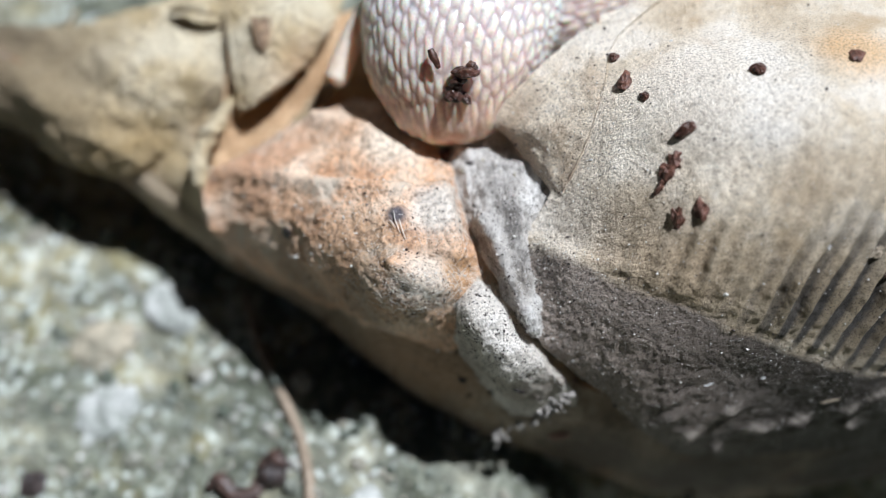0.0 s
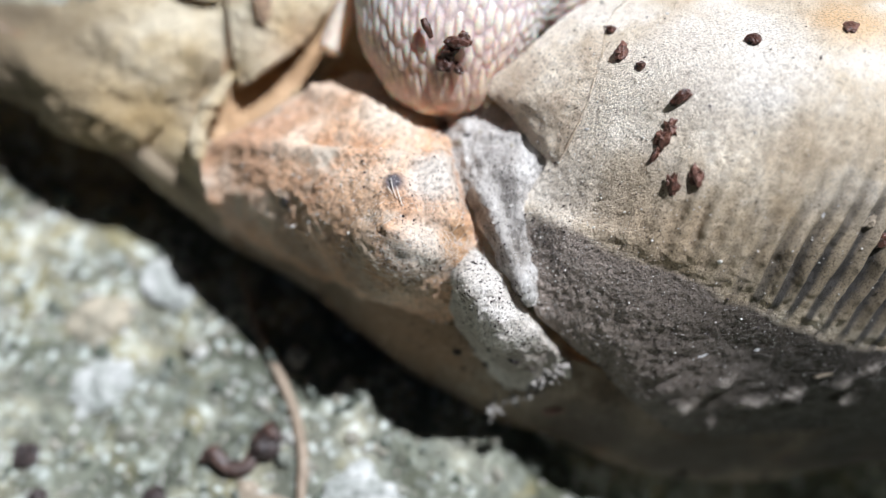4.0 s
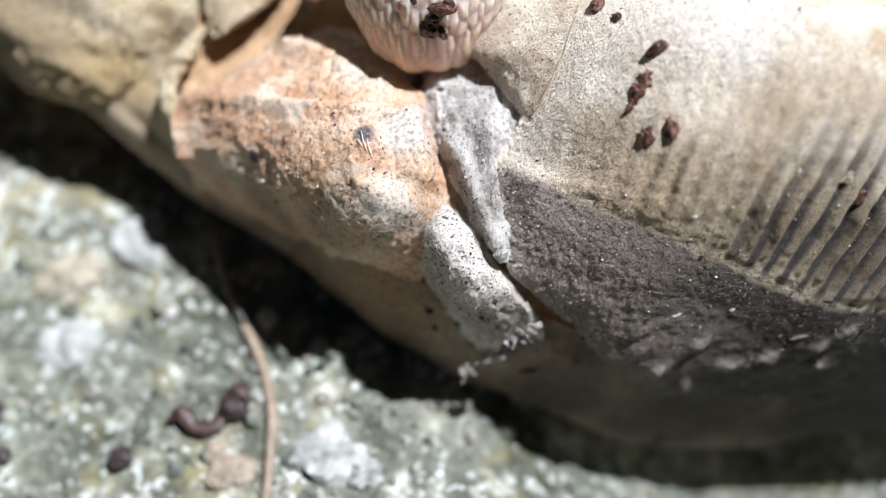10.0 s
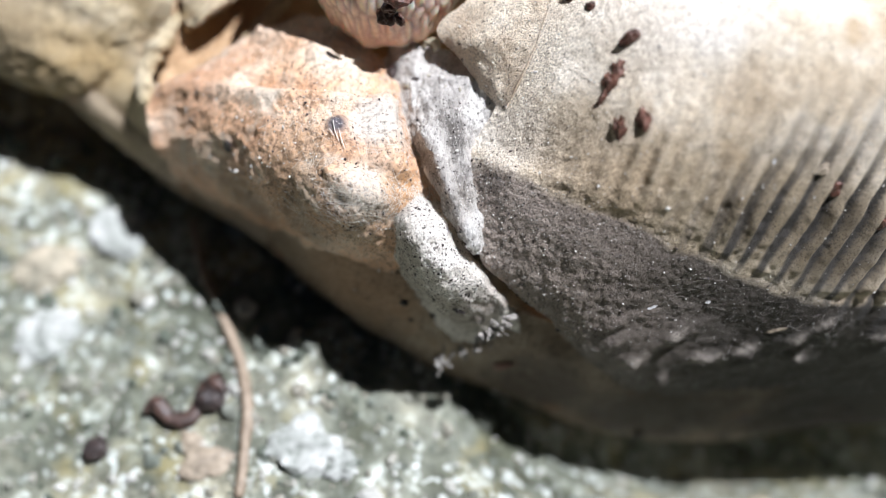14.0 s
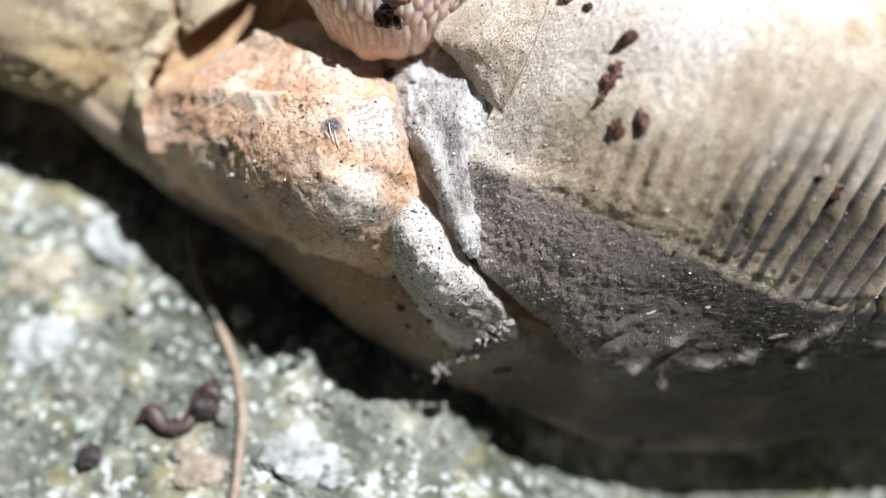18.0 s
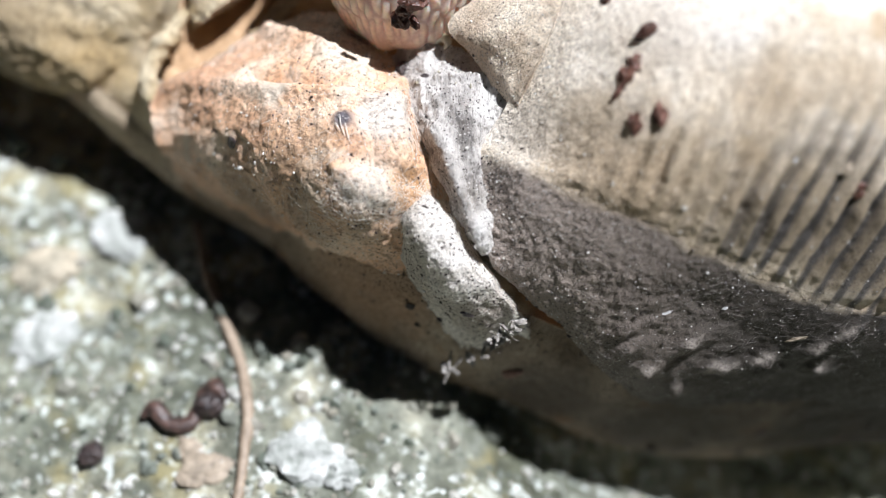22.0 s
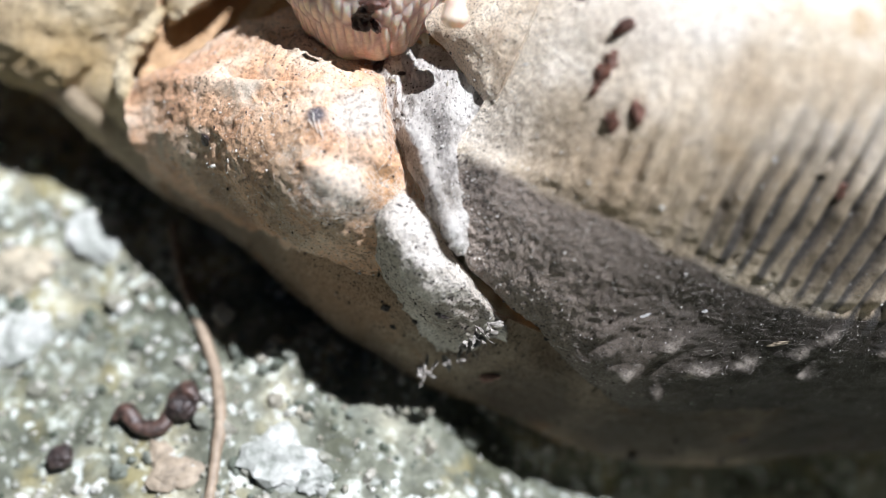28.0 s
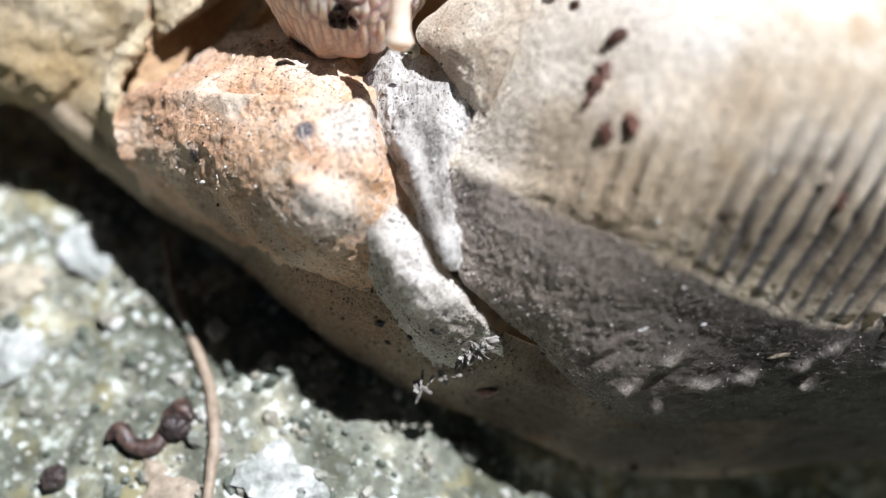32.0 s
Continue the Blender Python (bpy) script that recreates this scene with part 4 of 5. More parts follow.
def warty(name, axis, radii, columns, length, material, origin, seed, lobed=True):
    """A round body whose skin is one sheet of long granules in wavering columns, smooth lobes at its end."""
    n, sides = 340, columns * 8
    a, r, d, e1, e2 = tube_frame(axis, radii, n)
    run = np.concatenate([[0], np.cumsum(np.hypot(np.linalg.norm(np.diff(a, axis=0), axis=1), np.diff(r)))])
    even = np.linspace(0, run[-1], n)
    a, d, e1, e2 = (np.stack([np.interp(even, run, v[:, k]) for k in range(3)], -1) for v in (a, d, e1, e2))
    r = np.interp(even, run, r)
    T, S = np.meshgrid(np.linspace(0, 2 * np.pi, sides, endpoint=False), even)
    R = r[:, None] * np.ones_like(T)
    out = np.cos(T)[..., None] * e1[:, None] + 0.95 * np.sin(T)[..., None] * e2[:, None]

    def pillows(count, long, sd):
        """Rounded cells of uneven size with a thin groove between them."""
        c = T * count / (2 * np.pi) + 0.30 * np.sin(1.3 * S + 3 * T) + 0.2 * rough_noise(np.stack([S, 3 * np.cos(T), 3 * np.sin(T)], -1), 0.9, sd, 2)
        y = S / long
        i0 = np.floor(c).astype(np.int64)
        d1, d2, size = np.full_like(c, 9.0), np.full_like(c, 9.0), np.ones_like(c)
        for di in (-1, 0, 1):
            i = i0 + di
            shift = 0.5 * (i % 2)
            j0 = np.floor(y - shift).astype(np.int64)
            for dj in (-1, 0, 1):
                j = j0 + dj
                key = np.stack([i % count, j, j * 0], -1)
                u = c - i - 0.5 - 0.62 * (hashed(key, sd) - 0.5)
                v = y - shift - j - 0.5 - 0.62 * (hashed(key, sd + 1) - 0.5)
                dist = np.hypot(u, 0.92 * v) - 0.16 * hashed(key, sd + 3)
                closer = dist < d1
                d2 = np.where(closer, d1, np.minimum(d2, dist))
                size = np.where(closer, 0.75 + 0.4 * hashed(key, sd + 5), size)
                d1 = np.where(closer, dist, d1)
        return size * np.clip(1.5 * (d2 - d1 - 0.04), 0, 1) ** 0.75
    g0 = a[:, None] + out * R[..., None]
    fine = pillows(columns, length, seed)
    thin = np.clip((run[-1] - S - 1.5) / 0.5, 0, 1) if lobed else np.ones_like(R)
    if lobed:
        coarse = pillows(columns // 3, 6.0 * length, seed + 9) * 0.8 + 0.2 * rough_noise(g0 * 1.0, 2.0, 7, 2)
    else:
        coarse = fine
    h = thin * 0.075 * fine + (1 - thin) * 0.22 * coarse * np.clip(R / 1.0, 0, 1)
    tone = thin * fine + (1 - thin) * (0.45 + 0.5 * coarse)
    g = a[:, None] + out * (R + h)[..., None]
    verts = np.concatenate([g.reshape(-1, 3), a[:1], a[-1:]])
    faces = []
    for j in range(n - 1):
        k = j * sides
        faces += [(k + i, k + (i + 1) % sides, k + sides + (i + 1) % sides, k + sides + i) for i in range(sides)]
    last = (n - 1) * sides
    for i in range(sides):
        k = (i + 1) % sides
        faces.append((n * sides, k, i))
        faces.append((n * sides + 1, last + i, last + k))
    me = mesh_of(name, place(verts) - np.array(origin), faces, material)
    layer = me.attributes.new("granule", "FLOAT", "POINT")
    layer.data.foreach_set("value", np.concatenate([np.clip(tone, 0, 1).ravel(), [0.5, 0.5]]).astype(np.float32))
    lip = np.clip((3.6 - (run[-1] - S)) / 2.6, 0, 1) if lobed else 0.3 + 0 * S
    me.attributes.new("lip", "FLOAT", "POINT").data.foreach_set("value", np.concatenate([lip.ravel(), [0.0, 1.0]]).astype(np.float32))
    return me


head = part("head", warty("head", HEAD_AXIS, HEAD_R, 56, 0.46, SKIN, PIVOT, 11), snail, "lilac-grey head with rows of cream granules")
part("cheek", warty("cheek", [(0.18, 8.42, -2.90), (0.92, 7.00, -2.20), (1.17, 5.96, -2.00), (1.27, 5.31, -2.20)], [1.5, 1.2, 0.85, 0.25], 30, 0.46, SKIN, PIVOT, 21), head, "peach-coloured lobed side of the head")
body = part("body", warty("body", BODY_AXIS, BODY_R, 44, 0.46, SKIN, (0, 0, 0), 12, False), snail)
part("lower_tentacle", tube_mesh("lower_tentacle", [(-2.22, 8.28, -2.39), (-2.82, 7.42, -2.39), (-3.20, 6.64, -2.39), (-3.43, 6.04, -2.39), (-3.51, 5.87, -2.39)],
     [0.42, 0.38, 0.36, 0.37, 0.2], 30, 18, HORN, 1.0, wavy(0.02, 2.0, 34, 0.02), origin=PIVOT), head, "translucent whitish feeler")
horn = part("eye_tentacle", tube_mesh("eye_tentacle", [(1.91, 8.06, 0.32), (1.90, 7.23, 0.48), (1.89, 6.65, 0.61), (1.89, 6.28, 0.67), (1.88, 6.06, 0.70)],
            [0.30, 0.27, 0.27, 0.36, 0.16], 30, 18, HORN, 1.0, wavy(0.02, 2.0, 35, 0.02), origin=PIVOT), head, "cream eye stalk, mostly drawn in")


# ---- crumbs, grains and hairs on the leaf ----
def nearest(name, p):
    g, n = SURFACES[name]
    i = int(((g - np.array(p)) ** 2).sum(1).argmin())
    return g[i], n[i]


def crumb_mesh(name, half, material, seed, jag=0.35, cuts=3):
    bm = bmesh.new()
    bmesh.ops.create_icosphere(bm, subdivisions=cuts, radius=1.0)
    for v in bm.verts:
        p = np.array(v.co)
        k = 1 + jag * float(rough_noise(p, 1.4, seed, 3)) + 0.6 * jag * float(rough_noise(p, 3.2, seed + 7, 2))
        v.co = Vector([v.co[i] * half[i] * k * 0.001 for i in range(3)])
    me = bpy.data.meshes.new(name)
    bm.to_mesh(me)
    bm.free()
    me.materials.append(material)
    return me


def lie(ob, p, n, turn=0.0):
    """Lay a thing at the leaf point p, its z along the leaf direction n, turned about it."""
    z = Vector(np.array(n) @ AXES).normalized()
    q = Vector((0, 0, 1)).rotation_difference(z)
    ob.matrix_basis = Matrix.Translation(Vector(place(p))) @ q.to_matrix().to_4x4() @ Matrix.Rotation(radians(turn), 4, "Z")
    return ob


def crumb(surface, p, half, turn, material, label, seed, group="crumbs on the leaf", name="soil_crumb", jag=0.5):
    at, n = nearest(surface, p)
    half = tuple(0.85 * h for h in half)
    ob = new(name, crumb_mesh(name, half, material, seed, jag))
    lie(ob, at + n * half[2] * 0.5, n, turn)
    return tagged(ob, label, "crumb", group)


DARKBIT, REDBIT = "small dark brown crumb of soil stuck on the dry leaf", "flat reddish brown crumb stuck on the pale leaf"
crumb("side_wall", (6.03, 3.84, 3.00), (0.36, 0.17, 0.14), 25, CRUMB, DARKBIT, 41)
crumb("side_wall", (5.42, 2.77, 2.90), (0.28, 0.24, 0.09), 35, REDCRUMB, REDBIT, 42, jag=0.95)
crumb("side_wall", (5.78, 3.09, 2.90), (0.18, 0.22, 0.08), 0, REDCRUMB, REDBIT, 43, jag=0.95)
crumb("side_wall", (5.18, 2.50, 2.80), (0.22, 0.12, 0.07), 40, REDCRUMB, REDBIT, 44, jag=0.95)
crumb("side_wall", (5.71, 1.61, 2.90), (0.18, 0.30, 0.08), -15, REDCRUMB, REDBIT, 45, jag=0.95)
crumb("side_wall", (6.30, 1.88, 3.20), (0.19, 0.28, 0.08), 0, REDCRUMB, REDBIT, 46, jag=0.95)
crumb("side_wall", (5.00, 5.02, 2.20), (0.16, 0.16, 0.10), 0, CRUMB, DARKBIT, 47)
crumb("side_wall", (7.97, 5.90, 2.80), (0.24, 0.30, 0.16), 0, CRUMB, DARKBIT, 48)
crumb("side_wall", (4.63, 5.49, 1.60), (0.22, 0.34, 0.16), -20, REDCRUMB, "rounded reddish brown crumb at the leaf's crack", 49)
crumb("side_wall", (4.45, 6.49, 0.90), (0.17, 0.2, 0.14), 0, CRUMB, DARKBIT, 50)
crumb("middle_flap", (-5.71, 7.57, -3.60), (0.34, 0.66, 0.09), 8, SCALE, "brown papery seed scale lying on the cream flap", 51, name="seed_scale")
crumb("lower_edge", (3.40, -4.87, -3.00), (0.34, 0.15, 0.1), 20, REDCHIP, "reddish brown chip on the leaf's lower edge", 52)
crumb("lower_edge", (8.02, -7.25, -5.80), (0.2, 0.42, 0.12), 0, SEED, DARKBIT, 53)
crumb("lower_edge", (0.36, -3.12, -1.60), (0.15, 0.15, 0.08), 0, SEED, DARKBIT, 54)
crumb("lower_edge", (0.65, -3.51, -2.20), (0.1, 0.1, 0.06), 0, SEED, DARKBIT, 61)
crumb("lower_edge", (9.15, -7.17, -5.40), (0.1, 0.16, 0.06), 0, SEED, DARKBIT, 62)
crumb("lower_edge", (11.24, -6.81, -4.90), (0.2, 0.12, 0.06), 10, SEED, DARKBIT, 63)
crumb("lower_edge", (10.90, -7.57, -6.00), (0.16, 0.12, 0.06), 0, SEED, DARKBIT, 64)
crumb("lower_edge", (12.74, -6.48, -5.00), (0.1, 0.2, 0.06), 0, SEED, DARKBIT, 65)
crumb("lower_edge", (15.00, -6.60, -5.60), (0.18, 0.18, 0.06), 0, SEED, DARKBIT, 66)
SHRED = plain("white_shred", (0.55, 0.55, 0.55), (0.80, 0.80, 0.80), rough=0.25, scale=5000, relief=0.00004)
crumb("dark_side", (7.17, -2.97, 0.30), (0.26, 0.06, 0.012), 25, SHRED, "white fibre shred caught on the dark leaf, bright as a glint", 81, group="shreds on the leaf", name="shred", jag=0.9)
crumb("dark_side", (10.83, -3.31, -0.60), (0.26, 0.1, 0.05), 20, FLAKE, "pale ragged flake caught on the dark leaf", 82, group="shreds on the leaf", name="shred", jag=0.9)
# This smallest white piece is added in place of a glint.
crumb("dark_side", (8.75, -2.77, 0.40), (0.08, 0.05, 0.02), 0, SHRED, "white fibre shred caught on the dark leaf, bright as a glint", 83, group="shreds on the leaf", name="shred", jag=0.9)
crumb("dark_side", (8.16, -5.47, -2.20), (0.11, 0.05, 0.015), 20, SHRED, "white fibre shred caught on the dark leaf, bright as a glint", 84, group="shreds on the leaf", name="shred", jag=0.9)
crumb("side_wall", (9.37, 1.16, 2.40), (0.28, 0.07, 0.015), -30, SHRED, "white fibre shred lying on the pale leaf", 85, group="shreds on the leaf", name="shred", jag=0.9)
crumb("side_wall", (10.95, 0.88, 2.20), (0.3, 0.16, 0.1), 20, FLAKE, "pale ragged flake lying on the pale leaf", 86, group="shreds on the leaf", name="shred", jag=0.9)
crumb("side_wall", (12.83, -0.36, 1.20), (0.2, 0.3, 0.1), 20, REDCRUMB, REDBIT, 87)
crumb("side_wall", (11.21, 0.33, 2.10), (0.3, 0.22, 0.12), 20, CRUMB, DARKBIT, 88)
crumb("side_wall", (10.60, 5.50, 2.20), (0.22, 0.3, 0.12), 0, REDCRUMB, REDBIT, 89)
crumb("woolly_roll", (1.93, -3.68, 0.00), (0.22, 0.09, 0.07), -30, SEED, DARKBIT, 55)
crumb("lower_edge", (1.09, -4.10, -0.96), (0.12, 0.08, 0.06), -30, SEED, DARKBIT, 56)
crumb("tongue", (0.47, 3.31, -1.91), (0.24, 0.30, 0.12), 0, SEED, DARKBIT, 57)
crumb("tongue", (0.82, 3.07, -1.59), (0.2, 0.12, 0.08), 30, SEED, DARKBIT, 58)
crumb("rusty_fold", (-4.18, 1.61, -1.59), (0.26, 0.22, 0.10), 0, SEED, DARKBIT, 60)


SHARD = plain("grey_splinter", (0.10, 0.09, 0.08), (0.46, 0.43, 0.39), rough=0.3, scale=6000, relief=0.00005)


def shard_cluster(name, surface, spots, label, seed):
    """A tuft of pale chips and threads caught on the leaf."""
    rng = np.random.default_rng(seed)
    at, n = nearest(surface, spots[0])
    ob = thing(name, place(at), label, "plant debris")
    for k, p in enumerate(spots):
        start = np.array(p) + np.array((0, 0, 0.12))
        chip = part("chip", crumb_mesh("chip", (0.17 * rng.uniform(0.7, 1.5), 0.075 * rng.uniform(0.6, 1.5), 0.035), SHARD, seed * 10 + k, 0.9), ob)
        chip.matrix_basis = Matrix.Translation(Vector(place(start) - place(at))) @ Euler(tuple(rng.uniform(-0.9, 0.9, 3) + np.array((0, 0, 0.7 + k)))).to_matrix().to_4x4()
        end = start + rng.uniform(-0.28, 0.28, 3) * np.array((1, 1, 0.3))
        part("thread", tube_mesh("thread", [start, (start + end) / 2 + rng.uniform(-0.08, 0.08, 3), end], [0.008, 0.010, 0.005], 9, 5, SHARD, 1.0, origin=place(at)), ob)
    return ob


shard_cluster("splinter_tuft", "woolly_roll", [(3.47, -3.35, -0.60), (3.28, -3.43, -0.60), (3.08, -3.56, -0.60), (2.90, -3.71, -0.80), (2.75, -3.90, -1.10), (2.60, -4.05, -1.30), (2.51, -4.20, -1.50), (2.94, -3.89, -1.00), (3.24, -3.63, -0.70), (3.40, -3.57, -0.70), (2.74, -4.12, -1.40), (3.10, -3.78, -0.90)],
              "tuft of pale dry splinters caught on the leaf", 71)
shard_cluster("fluff_tuft", "lower_edge", [(1.50, -5.10, -2.50), (1.42, -4.81, -2.40), (1.67, -4.91, -2.40), (1.58, -4.63, -2.30), (1.84, -4.63, -2.30), (2.17, -4.59, -2.30), (2.59, -4.49, -2.30)],
              "wisp of whitish fluff hanging at the leaf's edge", 72)


def hairs(name, surface, count, seed, keep, length=(0.2, 0.6), width=0.004, lift=0.12, label="fine white wool on the leaf", material=WOOL):
    """Fine hairs lying on a part of the leaf, in one mesh."""
    rng = np.random.default_rng(seed)
    g, n = SURFACES[surface]
    pick = [i for i in rng.permutation(len(g)) if keep(g[i]) and n[i][2] > 0.05][:count]
    verts, faces = [], []
    for i in pick:
        a = 3.0 * float(rough_noise(g[i], 0.9, seed, 2)) + rng.normal(0, 0.9)
        d = np.array((math.cos(a), math.sin(a), 0.0))
        d -= n[i] * (d @ n[i])
        d /= np.linalg.norm(d) + 1e-9
        s = np.cross(n[i], d)
        le = rng.uniform(*length)
        bend = rng.uniform(-0.35, 0.35)
        k = len(verts)
        for j in range(5):
            f = j / 4
            c = g[i] + d * le * (f - 0.5) + s * bend * le * f * f + n[i] * (0.02 + lift * le * 0.35 * f * (1.2 - f))
            w = width * (1 - 0.6 * f)
            verts += [c + s * w, c - s * w * 0.6 + n[i] * w, c - s * w * 0.6 - n[i] * w]
            if j:
                for e in range(3):
                    o = (e + 1) % 3
                    faces.append((k + 3 * j - 3 + e, k + 3 * j - 3 + o, k + 3 * j + o, k + 3 * j + e))
    ob = part(name, mesh_of(name, place(np.array(verts)), faces, material), leaf, label)
    return tagged(ob, kind="stuff")


DIMWOOL = plain("grey_hair", (0.14, 0.125, 0.11), (0.34, 0.31, 0.28), rough=0.4, scale=3000)
hairs("fold_wool", "rusty_fold", 260, 81, lambda p: p[0] > -3.0 + 0.8 * math.sin(3 * p[1]) and -0.6 < p[1] < 2.6)
hairs("band_wool", "rusty_fold", 700, 82, lambda p: p[0] > -1.7 and -0.9 < p[1] < 0.3 or p[0] > -0.6 and 1.2 < p[1] < 2.6, length=(0.3, 0.7))
hairs("roll_wool", "woolly_roll", 750, 83, lambda p: p[1] > -3.2 + 0.5 * math.sin(5 * p[0]), length=(0.2, 0.5))
hairs("tongue_wool", "tongue", 160, 84, lambda p: True, length=(0.10, 0.30), width=0.003)
hairs("dark_wool", "dark_side", 1500, 85, lambda p: p[0] < 13 and p[1] > -6.0, length=(0.10, 0.32), width=0.004, material=DIMWOOL, label="fine grey wool on the dark side")
for ends in (((-1.43, 2.02, 1.20), (-1.25, 1.37, 1.20)), ((-1.24, 1.68, 1.20), (-1.07, 1.16, 1.20)), ((-1.67, 1.81, 1.20), (-1.40, 1.53, 1.20))):
    a, b = np.array(ends[0]), np.array(ends[1])
    (pa, na), (pb, nb), (pm, nm) = nearest("rusty_fold", a), nearest("rusty_fold", b), nearest("rusty_fold", (a + b) / 2)
    part("long_hair", tube_mesh("long_hair", [pa + 0.04 * na, pm + 0.07 * nm, pb + 0.04 * nb], [0.008, 0.013, 0.006], 14, 6, WOOL), leaf)


def grains(name, surface, count, seed, keep, size, material, label):
    rng = np.random.default_rng(seed)
    g, n = SURFACES[surface]
    pick = [i for i in rng.permutation(len(g)) if keep(g[i])][:count]
    spots = []
    for i in pick:
        k = size * rng.lognormal(0, 0.45)
        m = rng.normal(size=(3, 3))
        q, _ = np.linalg.qr(m)
        spots.append((g[i] + n[i] * 0.3 * k, q[0] * k, q[1] * k * rng.uniform(0.3, 1), q[2] * k * rng.uniform(0.3, 0.7)))
    return tagged(part(name, scatter(name, spots, material, (3, 5), False, jag=0.3, seed=seed), leaf, label), kind="stuff")


GLINT = plain("clear_grain", (0.62, 0.60, 0.55), (0.8, 0.78, 0.74), rough=0.08, scale=4000, spec=0.8)
for k, (surface, amount, dark) in enumerate((("rusty_fold", 1300, 1000), ("tongue", 1500, 450), ("woolly_roll", 450, 800), ("dark_side", 2200, 2200), ("side_wall", 1600, 400), ("left_flap", 200, 220), ("middle_flap", 120, 200), ("corner_flap", 400, 200), ("lower_edge", 60, 1500))):
    grains("glinting_grain", surface, amount, 100 + k, lambda p: True, 0.013 if surface == "dark_side" else 0.019 if surface == "rusty_fold" else 0.016, GLINT, "tiny clear glinting grains")
    grains("black_speck", surface, dark, 200 + k, lambda p: True, 0.026 if surface == "lower_edge" else 0.018, SEED, "tiny black specks")


grains("clear_bead", "rusty_fold", 24, 131, lambda p: -4.6 < p[0] < -2.0 and 0.4 < p[1] < 2.4, 0.038, GLINT, "small clear glossy beads on the rusty fold")
grains("clear_bead", "rusty_fold", 22, 132, lambda p: -1.8 < p[0] < 0.1 and 3.2 < p[1] < 5.0, 0.04, GLINT, "small clear glossy beads on the rusty fold")
grains("clear_bead", "tongue", 26, 133, lambda p: 2.92 < p[1] < 3.36, 0.035, BEAD, "small yellowish glossy beads along the tongue's crease")


# ---- on the ground ----
def on_ground(p):
    x, y = np.array(p[0], float), np.array(p[1], float)
    return Vector((p[0] * 0.001, p[1] * 0.001, float(ground_height(x, y)) * 0.001))


def ground_thing(name, p, half, turn, material, label, category, seed, jag=0.3, group="", sink=0.35):
    ob = new(name, crumb_mesh(name, half, material, seed, jag))
    ob.matrix_basis = Matrix.Translation(on_ground(p) + Vector((0, 0, half[2] * 0.001 * (1 - sink)))) @ Matrix.Rotation(radians(turn), 4, "Z")
    return tagged(ob, label, category, group)


STONE = plain("pale_stone", (0.20, 0.22, 0.19), (0.56, 0.57, 0.54), rough=0.7, scale=1700, relief=0.00008)
BUFF = plain("buff_stone", (0.21, 0.20, 0.15), (0.50, 0.44, 0.33), rough=0.7, scale=1700, relief=0.00008)
BLACKSEED = "small round black seed lying on the concrete"
ground_thing("seed", (-5.53, -4.16), (0.42, 0.40, 0.36), 0, SEED, BLACKSEED, "seed", 301, 0.4, "seeds")
ground_thing("seed", (-13.40, -4.12), (0.40, 0.42, 0.34), 0, SEED, BLACKSEED, "seed", 302, 0.4, "seeds")
ground_thing("seed", (-9.08, -5.51), (0.36, 0.34, 0.32), 20, SEED, BLACKSEED, "seed", 303, 0.4, "seeds")
ground_thing("seed", (-12.81, -5.47), (0.30, 0.28, 0.26), 20, SEED, BLACKSEED, "seed", 304, 0.4, "seeds")
HUSK = plain("husk_skin", (0.02, 0.016, 0.015), (0.12, 0.07, 0.055), rough=0.4, scale=2600, relief=0.00006)


def husk():
    pts = [(-7.64, -4.44), (-7.26, -4.22), (-6.78, -4.65), (-6.18, -4.61), (-5.93, -4.16), (-5.8, -3.74), (-5.41, -3.61), (-5.08, -3.97)]
    axis = [tuple(np.array(on_ground(p)) * 1000 + np.array((0, 0, 0.25 + 0.12 * math.sin(1.3 * k)))) for k, p in enumerate(pts)]
    base = np.array(on_ground(pts[3]))
    ob = new("husk", tube_mesh("husk", axis, [0.10, 0.26, 0.24, 0.27, 0.20, 0.22, 0.26, 0.10], 70, 16, HUSK, 0.8, lambda g: 0.07 * rough_noise(g, 2.4, 305, 3), space=lambda p: np.asarray(p) * 0.001, origin=base))
    ob.location = base
    tagged(ob, "dark reddish brown curled seed husk on the concrete", "husk")


husk()
ground_thing("flake", (-5.43, -6.03), (0.75, 0.50, 0.14), 10, FLAKE, "pale brown dry plant flake on the concrete", "flake", 307, 0.45)
ground_thing("flake", (-5.98, -5.54), (0.35, 0.55, 0.12), 40, FLAKE, "pale brown dry plant flake on the concrete", "flake", 308, 0.45)
for k, (p, half, m) in enumerate((
        ((-2.64, -5.54), (0.95, 0.75, 0.35), STONE), ((-11.66, 0.62), (1.05, 0.85, 0.30), BUFF), ((-11.43, -1.56), (0.95, 0.80, 0.30), STONE), ((-9.55, 1.97), (0.90, 0.80, 0.40), STONE),
        ((11.89, -6.88), (0.6, 0.4, 0.35), BUFF), ((-1.45, -6.03), (0.5, 0.45, 0.3), STONE))):
    ground_thing("stone", p, half, 37 * k, m, "pale angular stone set in the concrete", "stone", 320 + k, 0.7, "stones in the concrete", sink=0.85)


